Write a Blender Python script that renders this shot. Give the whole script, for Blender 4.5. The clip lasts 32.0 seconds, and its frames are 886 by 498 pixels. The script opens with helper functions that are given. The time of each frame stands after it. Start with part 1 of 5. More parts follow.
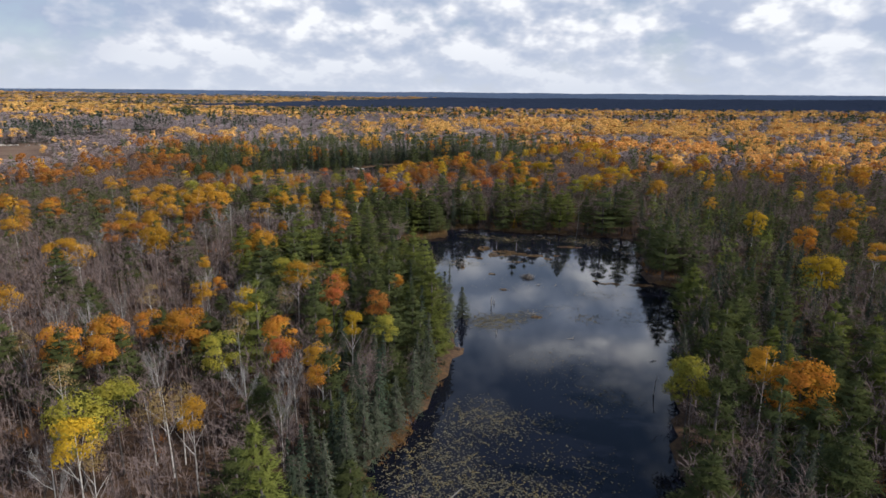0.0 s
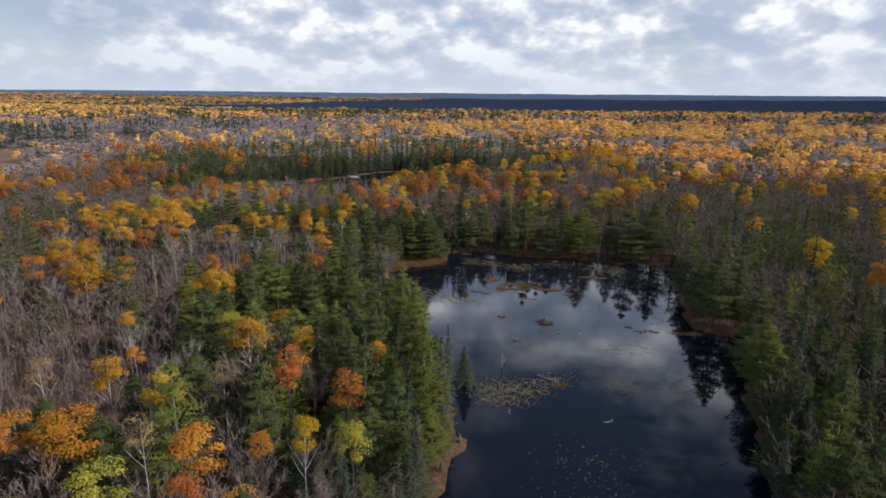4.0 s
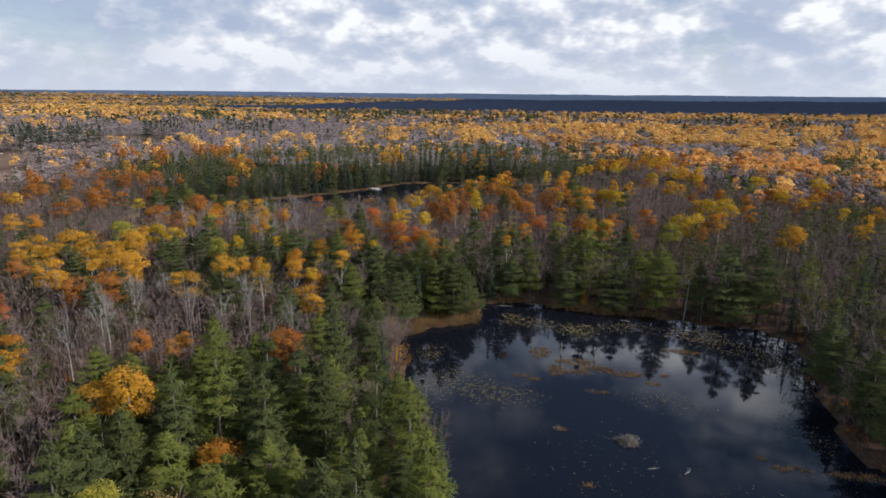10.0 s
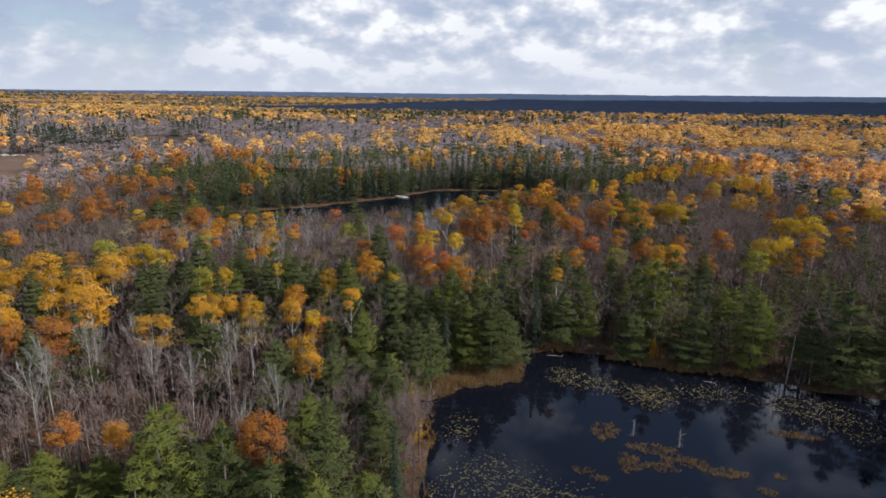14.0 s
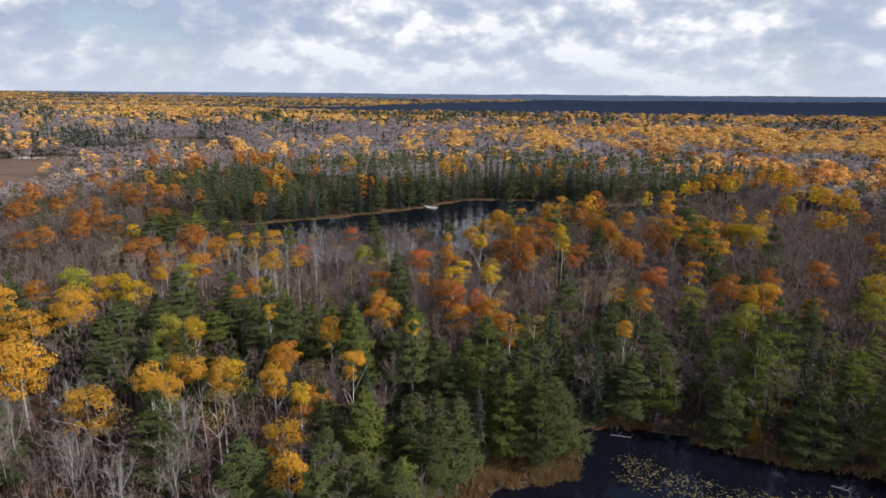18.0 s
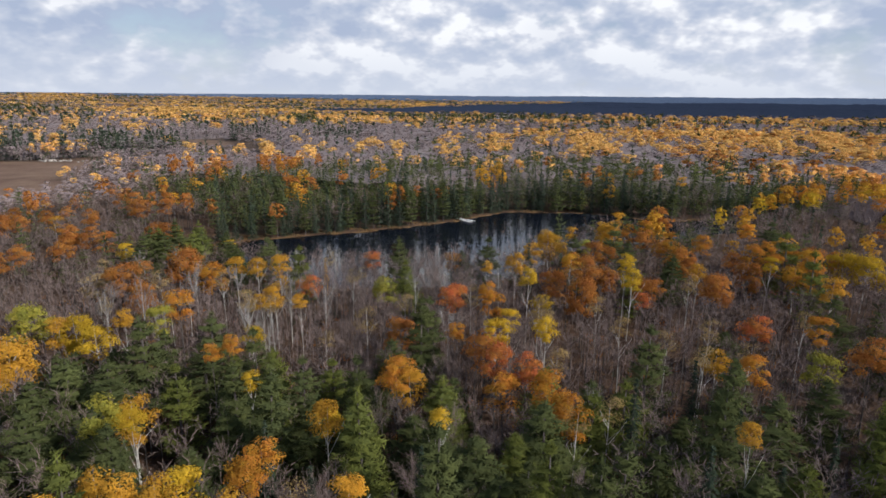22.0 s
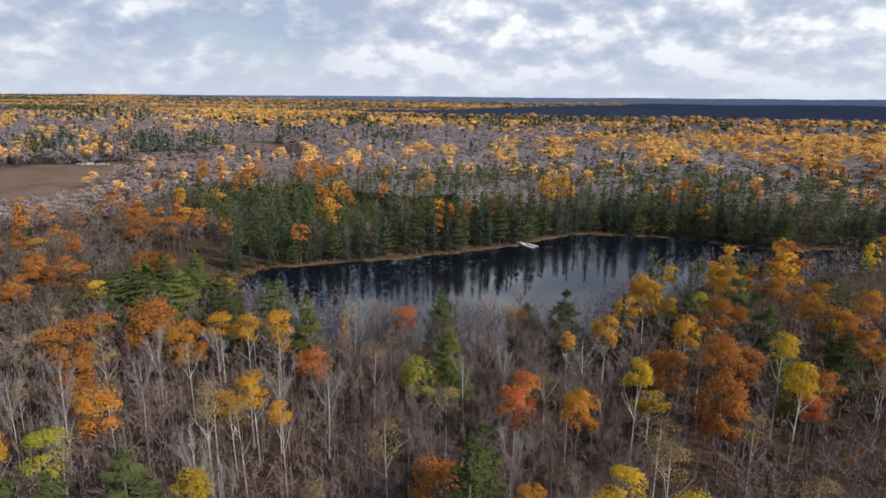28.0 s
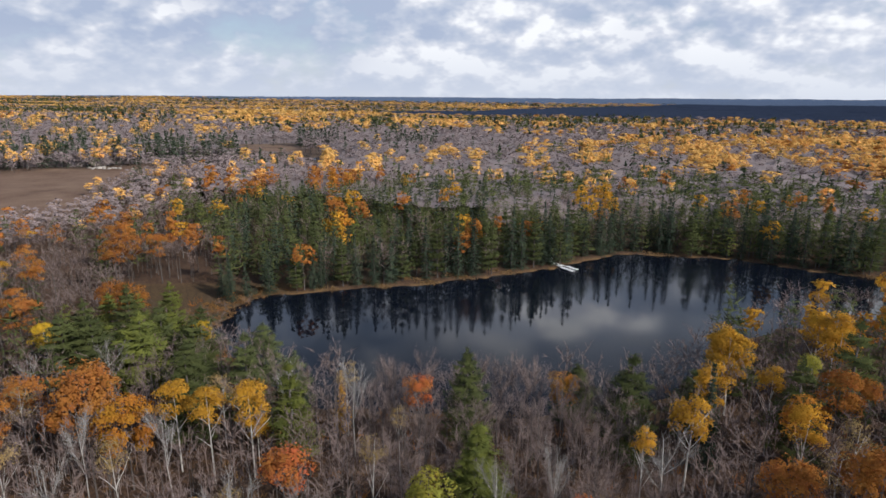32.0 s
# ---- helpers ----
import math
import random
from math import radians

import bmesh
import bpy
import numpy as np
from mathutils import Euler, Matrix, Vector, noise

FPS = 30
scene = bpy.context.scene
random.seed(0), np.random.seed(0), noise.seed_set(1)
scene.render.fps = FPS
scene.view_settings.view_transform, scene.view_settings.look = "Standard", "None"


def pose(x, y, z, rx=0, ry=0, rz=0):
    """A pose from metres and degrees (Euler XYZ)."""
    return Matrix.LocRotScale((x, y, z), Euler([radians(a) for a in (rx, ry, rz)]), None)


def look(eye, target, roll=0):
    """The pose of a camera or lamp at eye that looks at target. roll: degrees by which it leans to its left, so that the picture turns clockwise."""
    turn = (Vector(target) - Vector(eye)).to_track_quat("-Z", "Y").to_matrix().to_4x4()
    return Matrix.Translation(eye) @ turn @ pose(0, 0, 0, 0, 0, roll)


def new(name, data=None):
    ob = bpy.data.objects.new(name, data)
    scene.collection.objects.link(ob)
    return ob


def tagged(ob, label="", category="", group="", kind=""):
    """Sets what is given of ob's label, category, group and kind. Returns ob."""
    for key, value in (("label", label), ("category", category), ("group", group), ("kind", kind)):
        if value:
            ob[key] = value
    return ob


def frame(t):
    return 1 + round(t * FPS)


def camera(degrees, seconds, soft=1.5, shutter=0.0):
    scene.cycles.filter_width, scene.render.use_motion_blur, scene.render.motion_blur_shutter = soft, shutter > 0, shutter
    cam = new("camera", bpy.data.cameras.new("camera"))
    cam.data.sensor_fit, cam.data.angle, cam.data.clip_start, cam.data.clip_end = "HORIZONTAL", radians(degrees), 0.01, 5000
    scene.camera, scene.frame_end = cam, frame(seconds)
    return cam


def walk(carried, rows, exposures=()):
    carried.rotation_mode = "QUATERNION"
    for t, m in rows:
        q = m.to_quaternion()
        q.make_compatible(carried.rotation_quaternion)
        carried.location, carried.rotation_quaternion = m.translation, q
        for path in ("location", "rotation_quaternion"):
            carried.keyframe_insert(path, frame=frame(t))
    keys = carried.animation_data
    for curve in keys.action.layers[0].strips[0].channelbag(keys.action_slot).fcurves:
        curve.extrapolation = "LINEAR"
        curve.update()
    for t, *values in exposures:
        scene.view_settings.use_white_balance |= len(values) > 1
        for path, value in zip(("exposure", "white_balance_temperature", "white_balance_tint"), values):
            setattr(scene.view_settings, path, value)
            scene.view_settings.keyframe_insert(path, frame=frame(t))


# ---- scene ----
cam = camera(71.8, 32.0, soft=1.6)
PATH = [
    (0, (1.864, -4.421, 48.649), (1.728, -2.488, 48.153), 0.5),
    (0.5, (1.487, -0.363, 48.698), (1.353, 1.569, 48.2), 0.5),
    (1, (1.285, 3.666, 48.75), (1.152, 5.598, 48.253), 0.5),
    (1.5, (1.17, 7.582, 48.821), (1.035, 9.515, 48.323), 0.5),
    (2, (1.089, 11.425, 48.898), (0.952, 13.358, 48.401), 0.4),
    (2.5, (1.041, 15.287, 48.972), (0.902, 17.22, 48.476), 0.4),
    (3, (0.975, 19.144, 49.028), (0.834, 21.077, 48.533), 0.3),
    (3.5, (0.815, 23.073, 49.059), (0.672, 25.005, 48.565), 0.4),
    (5.5, (-0.212, 39.099, 49.162), (-0.365, 41.032, 48.67), 0.4),
    (6, (-0.345, 43.055, 49.129), (-0.506, 44.986, 48.636), 0.4),
    (6.5, (-0.412, 47.014, 49.092), (-0.585, 48.945, 48.6), 0.4),
    (7, (-0.586, 50.869, 49.069), (-0.771, 52.799, 48.577), 0.4),
    (7.5, (-0.961, 54.629, 49.092), (-1.156, 56.558, 48.601), 0.4),
    (8, (-1.436, 58.341, 49.161), (-1.641, 60.269, 48.67), 0.5),
    (8.5, (-1.93, 62.042, 49.261), (-2.145, 63.969, 48.77), 0.5),
    (9, (-2.359, 65.749, 49.378), (-2.584, 67.674, 48.886), 0.5),
    (9.5, (-2.791, 69.466, 49.474), (-3.027, 71.39, 48.981), 0.5),
    (10, (-3.275, 73.152, 49.52), (-3.523, 75.075, 49.027), 0.5),
    (10.5, (-3.849, 76.788, 49.51), (-4.109, 78.708, 49.016), 0.5),
    (11, (-4.399, 80.347, 49.474), (-4.672, 82.265, 48.979), 0.5),
    (11.5, (-4.956, 83.874, 49.407), (-5.241, 85.791, 48.913), 0.6),
    (12, (-5.518, 87.381, 49.315), (-5.816, 89.296, 48.821), 0.6),
    (12.5, (-6.051, 90.924, 49.254), (-6.362, 92.836, 48.76), 0.6),
    (13, (-6.599, 94.418, 49.205), (-6.923, 96.329, 48.712), 0.5),
    (13.5, (-7.163, 97.915, 49.217), (-7.499, 99.824, 48.724), 0.5),
    (14, (-7.777, 101.327, 49.195), (-8.125, 103.234, 48.702), 0.5),
    (14.5, (-8.408, 104.727, 49.148), (-8.769, 106.632, 48.655), 0.6),
    (16.5, (-10.912, 118.355, 48.878), (-11.323, 120.25, 48.386), 0.5),
    (17, (-11.547, 121.749, 48.895), (-11.971, 123.641, 48.404), 0.5),
    (17.5, (-12.281, 125.11, 48.936), (-12.717, 126.999, 48.444), 0.5),
    (18, (-13.075, 128.478, 48.982), (-13.523, 130.364, 48.491), 0.4),
    (18.5, (-13.932, 131.863, 48.998), (-14.391, 133.747, 48.508), 0.5),
    (19, (-14.832, 135.272, 48.973), (-15.302, 137.153, 48.484), 0.5),
    (19.5, (-15.678, 138.723, 48.951), (-16.163, 140.601, 48.462), 0.4),
    (20, (-16.643, 142.157, 48.9), (-17.142, 144.031, 48.411), 0.5),
    (20.5, (-17.583, 145.523, 48.818), (-18.097, 147.394, 48.329), 0.5),
    (21, (-18.528, 148.913, 48.699), (-19.057, 150.779, 48.211), 0.5),
    (21.5, (-19.474, 152.312, 48.555), (-20.017, 154.174, 48.068), 0.4),
    (22, (-20.4, 155.73, 48.412), (-20.959, 157.587, 47.926), 0.4),
    (22.5, (-21.417, 159.109, 48.303), (-21.99, 160.962, 47.818), 0.5),
    (23, (-22.503, 162.437, 48.208), (-23.089, 164.287, 47.723), 0.5),
    (23.5, (-23.599, 165.645, 48.138), (-24.199, 167.49, 47.654), 0.4),
    (24, (-24.653, 168.805, 48.091), (-25.266, 170.646, 47.608), 0.5),
    (24.5, (-25.74, 171.952, 48.084), (-26.367, 173.789, 47.601), 0.5),
    (25, (-26.839, 175.041, 48.075), (-27.478, 176.873, 47.592), 0.4),
    (25.5, (-27.899, 178.153, 48.024), (-28.553, 179.981, 47.542), 0.3),
    (27.5, (-32.35, 190.708, 47.731), (-33.057, 192.516, 47.248), 0.3),
    (28, (-33.526, 193.708, 47.683), (-34.244, 195.511, 47.201), 0.4),
    (28.5, (-34.696, 196.717, 47.598), (-35.426, 198.515, 47.117), 0.3),
    (29, (-35.824, 199.753, 47.521), (-36.565, 201.548, 47.04), 0.3),
    (29.5, (-37.066, 202.839, 47.495), (-37.816, 204.629, 47.014), 0.4),
    (30, (-38.339, 205.929, 47.473), (-39.096, 207.716, 46.992), 0.4),
    (30.5, (-39.584, 208.96, 47.462), (-40.348, 210.744, 46.981), 0.4),
    (31, (-40.869, 212.031, 47.485), (-41.642, 213.812, 47.005), 0.2),
    (31.5, (-42.168, 215.079, 47.538), (-42.95, 216.856, 47.057), 0.2),
    (32, (-43.438, 217.992, 47.569), (-44.232, 219.764, 47.089), 0.3),
]
walk(cam, [(t, look(eye, target, roll)) for t, eye, target, roll in PATH], exposures=[(0, 0.0, 6250, 10), (32, 0.0, 6250, 10)])

# ---- sky, sun ----
SUN_AZIMUTH, SUN_HEIGHT = 98.0, 33.0  # degrees clockwise from +y, and above the horizon

world = bpy.data.worlds.new("autumn_sky")
scene.world = world
world.use_nodes = True


class Nodes:
    """A short way to write node trees."""

    def __init__(self, tree):
        self.tree = tree
        tree.nodes.clear()

    def add(self, kind, inputs=None, **settings):
        n = self.tree.nodes.new(kind)
        for k, v in settings.items():
            setattr(n, k, v)
        for k, v in (inputs or {}).items():
            if isinstance(v, bpy.types.NodeSocket):
                self.tree.links.new(v, n.inputs[k])
            else:
                n.inputs[k].default_value = v
        return n

    def math(self, op, a, b=0.0, clamp=False):
        n = self.add("ShaderNodeMath", {0: a, 1: b}, operation=op)
        n.use_clamp = clamp
        return n.outputs[0]

    def ramp(self, fac, stops):
        n = self.add("ShaderNodeValToRGB", {0: fac})
        el = n.color_ramp.elements
        while len(el) < len(stops):
            el.new(0.5)
        for e, (p, c) in zip(el, stops):
            e.position = p
            e.color = (*c, 1) if not isinstance(c, (int, float)) else (c, c, c, 1)
        return n.outputs[0]

    def mix(self, fac, a, b, blend="MIX"):
        n = self.add("ShaderNodeMix", {0: fac}, data_type="RGBA", blend_type=blend)
        for i, v in ((6, a), (7, b)):
            if isinstance(v, bpy.types.NodeSocket):
                self.tree.links.new(v, n.inputs[i])
            else:
                n.inputs[i].default_value = (*v, 1)
        return n.outputs[2]


def build_world():
    w = Nodes(world.node_tree)
    sky = w.add("ShaderNodeTexSky", sky_type="NISHITA", sun_disc=False,
                sun_elevation=radians(SUN_HEIGHT), sun_rotation=radians(SUN_AZIMUTH), altitude=300, air_density=1.0, dust_density=0.6)
    blue = w.mix(1.0, sky.outputs[0], (0.11, 0.11, 0.11), "MULTIPLY")
    xyz = w.add("ShaderNodeSeparateXYZ", {0: w.add("ShaderNodeTexCoord").outputs["Generated"]})
    up = w.math("MAXIMUM", xyz.outputs[2], 0.0)
    low = w.math("ADD", up, 0.55)
    # a cloud deck with some height, seen in perspective
    u = w.math("DIVIDE", xyz.outputs[0], low)
    v = w.math("DIVIDE", xyz.outputs[1], low)
    deck = w.add("ShaderNodeCombineXYZ", {0: u, 1: v, 2: w.math("MULTIPLY", up, 1.0)}).outputs[0]

    def puff(vector):
        soft = w.add("ShaderNodeTexNoise", {"Vector": vector, "Scale": 2.3, "Detail": 9.0, "Roughness": 0.52}).outputs[0]
        heads = w.add("ShaderNodeTexVoronoi", {"Vector": vector, "Scale": 6.0, "Detail": 3.0, "Roughness": 0.55, "Lacunarity": 2.2}, feature="F1").outputs[0]
        return w.math("SUBTRACT", w.math("ADD", w.math("MULTIPLY", soft, 0.80), 0.22), w.math("MULTIPLY", heads, 0.22))

    puffs = puff(deck)
    shifted = w.add("ShaderNodeVectorMath", {0: deck, 1: (4.3, 1.7, 0.0)}, operation="ADD").outputs[0]
    banks = w.add("ShaderNodeTexNoise", {"Vector": shifted, "Scale": 1.5, "Detail": 3.0, "Roughness": 0.5}).outputs[0]
    thin = w.math("SUBTRACT", w.ramp(up, [(0.15, 0.30), (0.34, 0.25), (0.45, 0.11), (0.58, 0.0)]), 0.10)
    cover = w.math("ADD", w.math("ADD", w.math("MULTIPLY", puffs, 0.6), w.math("MULTIPLY", banks, 0.4)), thin)
    cover = w.ramp(cover, [(0.40, 0.0), (0.60, 1.0)])
    # lit tops and grey bases: the same puffs, looked up a little higher
    above = puff(w.add("ShaderNodeVectorMath", {0: deck, 1: (0.01, -0.05, 0.035)}, operation="ADD").outputs[0])
    lit = w.math("ADD", w.math("MULTIPLY", w.math("SUBTRACT", puffs, above), 5.0), 0.5, clamp=True)
    side = w.math("MULTIPLY", xyz.outputs[0], 0.10)
    thick = w.math("ADD", w.math("ADD", w.math("MULTIPLY", banks, 0.75), w.math("MULTIPLY", lit, 0.36)), side)
    cloud = w.ramp(thick, [(0.36, (0.46, 0.53, 0.68)), (0.50, (0.60, 0.65, 0.76)), (0.60, (0.77, 0.79, 0.86)), (0.70, (1.04, 1.04, 1.05))])
    # higher clouds, above the camera's view, are brightened for stronger reflections in the pond
    glow = w.ramp(up, [(0.20, 0.0), (0.34, 1.0), (0.58, 0.15)])
    gain = w.math("ADD", 1.0, w.math("MULTIPLY", glow, 1.5))
    cloud = w.mix(1.0, cloud, w.add("ShaderNodeCombineColor", {0: gain, 1: gain, 2: gain}).outputs[0], "MULTIPLY")
    color = w.mix(cover, blue, cloud)
    # pale air over the horizon
    haze = w.ramp(up, [(0.0, 0.8), (0.035, 0.5), (0.09, 0.0)])
    color = w.mix(haze, color, (0.70, 0.74, 0.83))
    bg = w.add("ShaderNodeBackground", {0: color, 1: 0.95})
    w.add("ShaderNodeOutputWorld", {0: bg.outputs[0]})


build_world()

sun = new("sun", bpy.data.lights.new("sun", "SUN"))
sun.data.energy, sun.data.angle, sun.data.color = 4.1, radians(0.6), (1.0, 0.94, 0.86)
_a, _h = radians(SUN_AZIMUTH), radians(SUN_HEIGHT)
sun.matrix_world = look((300 * math.sin(_a) * math.cos(_h), 300 * math.cos(_a) * math.cos(_h), 300 * math.sin(_h)), (0, 0, 0))

# ---- materials ----


def material(name):
    m = bpy.data.materials.new(name)
    m.use_nodes = True
    return m, Nodes(m.node_tree)


def leaf_material(name, color, through_light=0.3, spread=0.4, other=None):
    """Leaves or needles: diffuse with light passing through, each clump and each tree a little different."""
    m, n = material(name)
    island = n.add("ShaderNodeNewGeometry").outputs["Random Per Island"]
    tree = n.add("ShaderNodeObjectInfo").outputs["Random"]
    gain = n.math("ADD", n.math("MULTIPLY", island, spread), 1.0 - spread * 0.5)
    gain = n.math("MULTIPLY", gain, n.math("ADD", n.math("MULTIPLY", tree, 0.4), 0.8))
    place = n.add("ShaderNodeTexCoord").outputs["Object"]
    patch = n.add("ShaderNodeTexNoise", {"Vector": place, "Scale": 0.45, "Detail": 2.0}).outputs[0]
    base = n.mix(n.ramp(patch, [(0.40, 0.0), (0.62, 1.0)]), color, other or tuple(c * 0.75 for c in color))
    base = n.mix(1.0, base, n.add("ShaderNodeCombineColor", {0: gain, 1: gain, 2: gain}).outputs[0], "MULTIPLY")
    d = n.add("ShaderNodeBsdfDiffuse", {0: base, 1: 0.6})
    t = n.add("ShaderNodeBsdfTranslucent", {0: base})
    s = n.add("ShaderNodeMixShader", {0: through_light, 1: d.outputs[0], 2: t.outputs[0]})
    n.add("ShaderNodeOutputMaterial", {0: s.outputs[0]})
    return m


def rough_material(name, dark, light, scale=3.0, rough=0.9, bump=0.3, stretch=(1, 1, 1), spread=0.3):
    """Bark, earth, wood, stone: two scales of mottling and a little relief."""
    m, n = material(name)
    place = n.add("ShaderNodeMapping", {0: n.add("ShaderNodeTexCoord").outputs["Object"], 3: stretch}).outputs[0]
    fine = n.add("ShaderNodeTexNoise", {"Vector": place, "Scale": scale, "Detail": 6.0, "Roughness": 0.65}).outputs[0]
    wide = n.add("ShaderNodeTexNoise", {"Vector": place, "Scale": scale * 0.13, "Detail": 3.0}).outputs[0]
    base = n.mix(n.ramp(n.math("ADD", n.math("MULTIPLY", fine, 0.6), n.math("MULTIPLY", wide, 0.4)), [(0.36, 0.0), (0.64, 1.0)]), dark, light)
    gain = n.math("ADD", n.math("MULTIPLY", n.add("ShaderNodeObjectInfo").outputs["Random"], spread), 1 - spread / 2)
    base = n.mix(1.0, base, n.add("ShaderNodeCombineColor", {0: gain, 1: gain, 2: gain}).outputs[0], "MULTIPLY")
    b = n.add("ShaderNodeBump", {"Height": fine, "Strength": bump, "Distance": 0.1})
    p = n.add("ShaderNodeBsdfPrincipled", {"Base Color": base, "Roughness": rough, "Normal": b.outputs[0], "Specular IOR Level": 0.25})
    n.add("ShaderNodeOutputMaterial", {0: p.outputs[0]})
    return m


def water_material(name, color, rough, ripple, size, ior=1.333):
    m, n = material(name)
    place = n.add("ShaderNodeTexCoord").outputs["Object"]
    waves = n.add("ShaderNodeTexNoise", {"Vector": place, "Scale": size, "Detail": 4.0, "Roughness": 0.6}).outputs[0]
    calm = n.add("ShaderNodeTexNoise", {"Vector": place, "Scale": 0.03, "Detail": 2.0}).outputs[0]
    gust = n.ramp(calm, [(0.42, 0.25), (0.6, 1.0)])
    b = n.add("ShaderNodeBump", {"Height": waves, "Strength": n.math("MULTIPLY", gust, ripple), "Distance": 0.02})
    r = n.math("MULTIPLY", gust, rough)
    p = n.add("ShaderNodeBsdfPrincipled", {"Base Color": (*color, 1), "Roughness": r, "IOR": ior, "Normal": b.outputs[0]})
    n.add("ShaderNodeOutputMaterial", {0: p.outputs[0]})
    return m


LEAF = {
    "yellow": leaf_material("yellow_leaves", (0.60, 0.40, 0.035), other=(0.50, 0.33, 0.035)),
    "gold": leaf_material("gold_leaves", (0.58, 0.32, 0.040), other=(0.50, 0.27, 0.040)),
    "orange": leaf_material("orange_leaves", (0.52, 0.21, 0.04), other=(0.48, 0.25, 0.035)),
    "rust": leaf_material("rust_leaves", (0.36, 0.135, 0.04), other=(0.42, 0.19, 0.045)),
    "red": leaf_material("red_leaves", (0.54, 0.15, 0.06), other=(0.46, 0.19, 0.05)),
    "olive": leaf_material("olive_leaves", (0.35, 0.30, 0.05), other=(0.25, 0.25, 0.05)),
    "pale": leaf_material("thin_pale_leaves", (0.42, 0.29, 0.11), other=(0.33, 0.24, 0.12)),
    "pine": leaf_material("pine_needles", (0.078, 0.092, 0.038), 0.2, other=(0.105, 0.118, 0.042)),
    # a lighter copy of the pine needles, with sunlight put into the colour
    "bright_pine": leaf_material("sun_tinted_pine_needles", (0.170, 0.185, 0.044), 0.25, other=(0.125, 0.142, 0.042)),
    "spruce": leaf_material("spruce_needles", (0.054, 0.074, 0.050), 0.2, other=(0.072, 0.090, 0.056)),
    "grey_spruce": leaf_material("grey_green_needles", (0.10, 0.105, 0.075), 0.15, other=(0.06, 0.075, 0.045)),
}
BARK = rough_material("grey_brown_bark", (0.06, 0.05, 0.045), (0.14, 0.12, 0.11), 4.0, stretch=(3, 3, 0.7))
BIRCH = rough_material("white_birch_bark", (0.30, 0.27, 0.24), (0.68, 0.65, 0.60), 2.5, stretch=(1, 1, 3))
# lighter than the near twigs: haze over far crowns is in the colour
FAR_TWIG = leaf_material("haze_lifted_bare_crowns", (0.235, 0.190, 0.188), 0.0, 0.25, other=(0.265, 0.212, 0.202))
TWIG = leaf_material("bare_grey_twigs", (0.190, 0.144, 0.132), 0.0, other=(0.220, 0.166, 0.145))
PALE_TWIG = leaf_material("bare_pale_twigs", (0.30, 0.28, 0.262), 0.0)
# far leaves: the near gold and orange with haze mixed into the colour
FAR_GOLD = leaf_material("haze_lifted_gold_leaves", (0.80, 0.51, 0.16), other=(0.74, 0.45, 0.15))
FAR_ORANGE = leaf_material("haze_lifted_orange_leaves", (0.76, 0.40, 0.13), other=(0.72, 0.44, 0.14))
# roof of far bare woods, its colour raised to look hazy
FAR_ROOF = rough_material("haze_lifted_leafless_canopy", (0.17, 0.138, 0.135), (0.265, 0.215, 0.205), 0.35, bump=0.5)
# distance haze painted as blue, for horizon woods and hills
FAR_BLUE = leaf_material("haze_tinted_far_woods", (0.085, 0.115, 0.175), 0.0, 0.2)
# a distant cloud shadow, put into the colour of these woods
FAR_CLOUD_SHADE = leaf_material("cloud_shade_far_woods", (0.030, 0.040, 0.066), 0.0, 0.25)
WEATHERED = rough_material("weathered_grey_wood", (0.14, 0.125, 0.11), (0.33, 0.31, 0.285), 5.0, stretch=(1, 1, 0.2))
STICKS = rough_material("bleached_sticks", (0.10, 0.085, 0.07), (0.30, 0.27, 0.24), 5.0, stretch=(1, 1, 0.3))
WHITE = rough_material("white_painted_boards", (0.62, 0.62, 0.62), (0.82, 0.82, 0.81), 6.0, 0.6, 0.1)
SEDGE = leaf_material("golden_sedge", (0.33, 0.212, 0.100), 0.2, other=(0.23, 0.150, 0.075))
BROWN_SEDGE = leaf_material("brown_bog_plants", (0.20, 0.115, 0.055), 0.2, other=(0.27, 0.15, 0.055))
PADS = leaf_material("lily_pads", (0.17, 0.15, 0.095), 0.0, 0.9, other=(0.11, 0.10, 0.075))
YELLOW_PADS = leaf_material("yellowing_pads", (0.25, 0.185, 0.07), 0.0, 0.8, other=(0.18, 0.15, 0.07))
ROCK = rough_material("pale_rock", (0.26, 0.23, 0.20), (0.48, 0.44, 0.39), 1.5)
ROOFING = rough_material("grey_roofing", (0.16, 0.16, 0.17), (0.26, 0.26, 0.27), 3.0)
POND_WATER = water_material("dark_pond_water", (0.007, 0.008, 0.014), 0.05, 0.10, 1.2)
LAKE_WATER = water_material("wind_brushed_lake_water", (0.004, 0.006, 0.011), 0.12, 0.22, 1.6, 1.17)


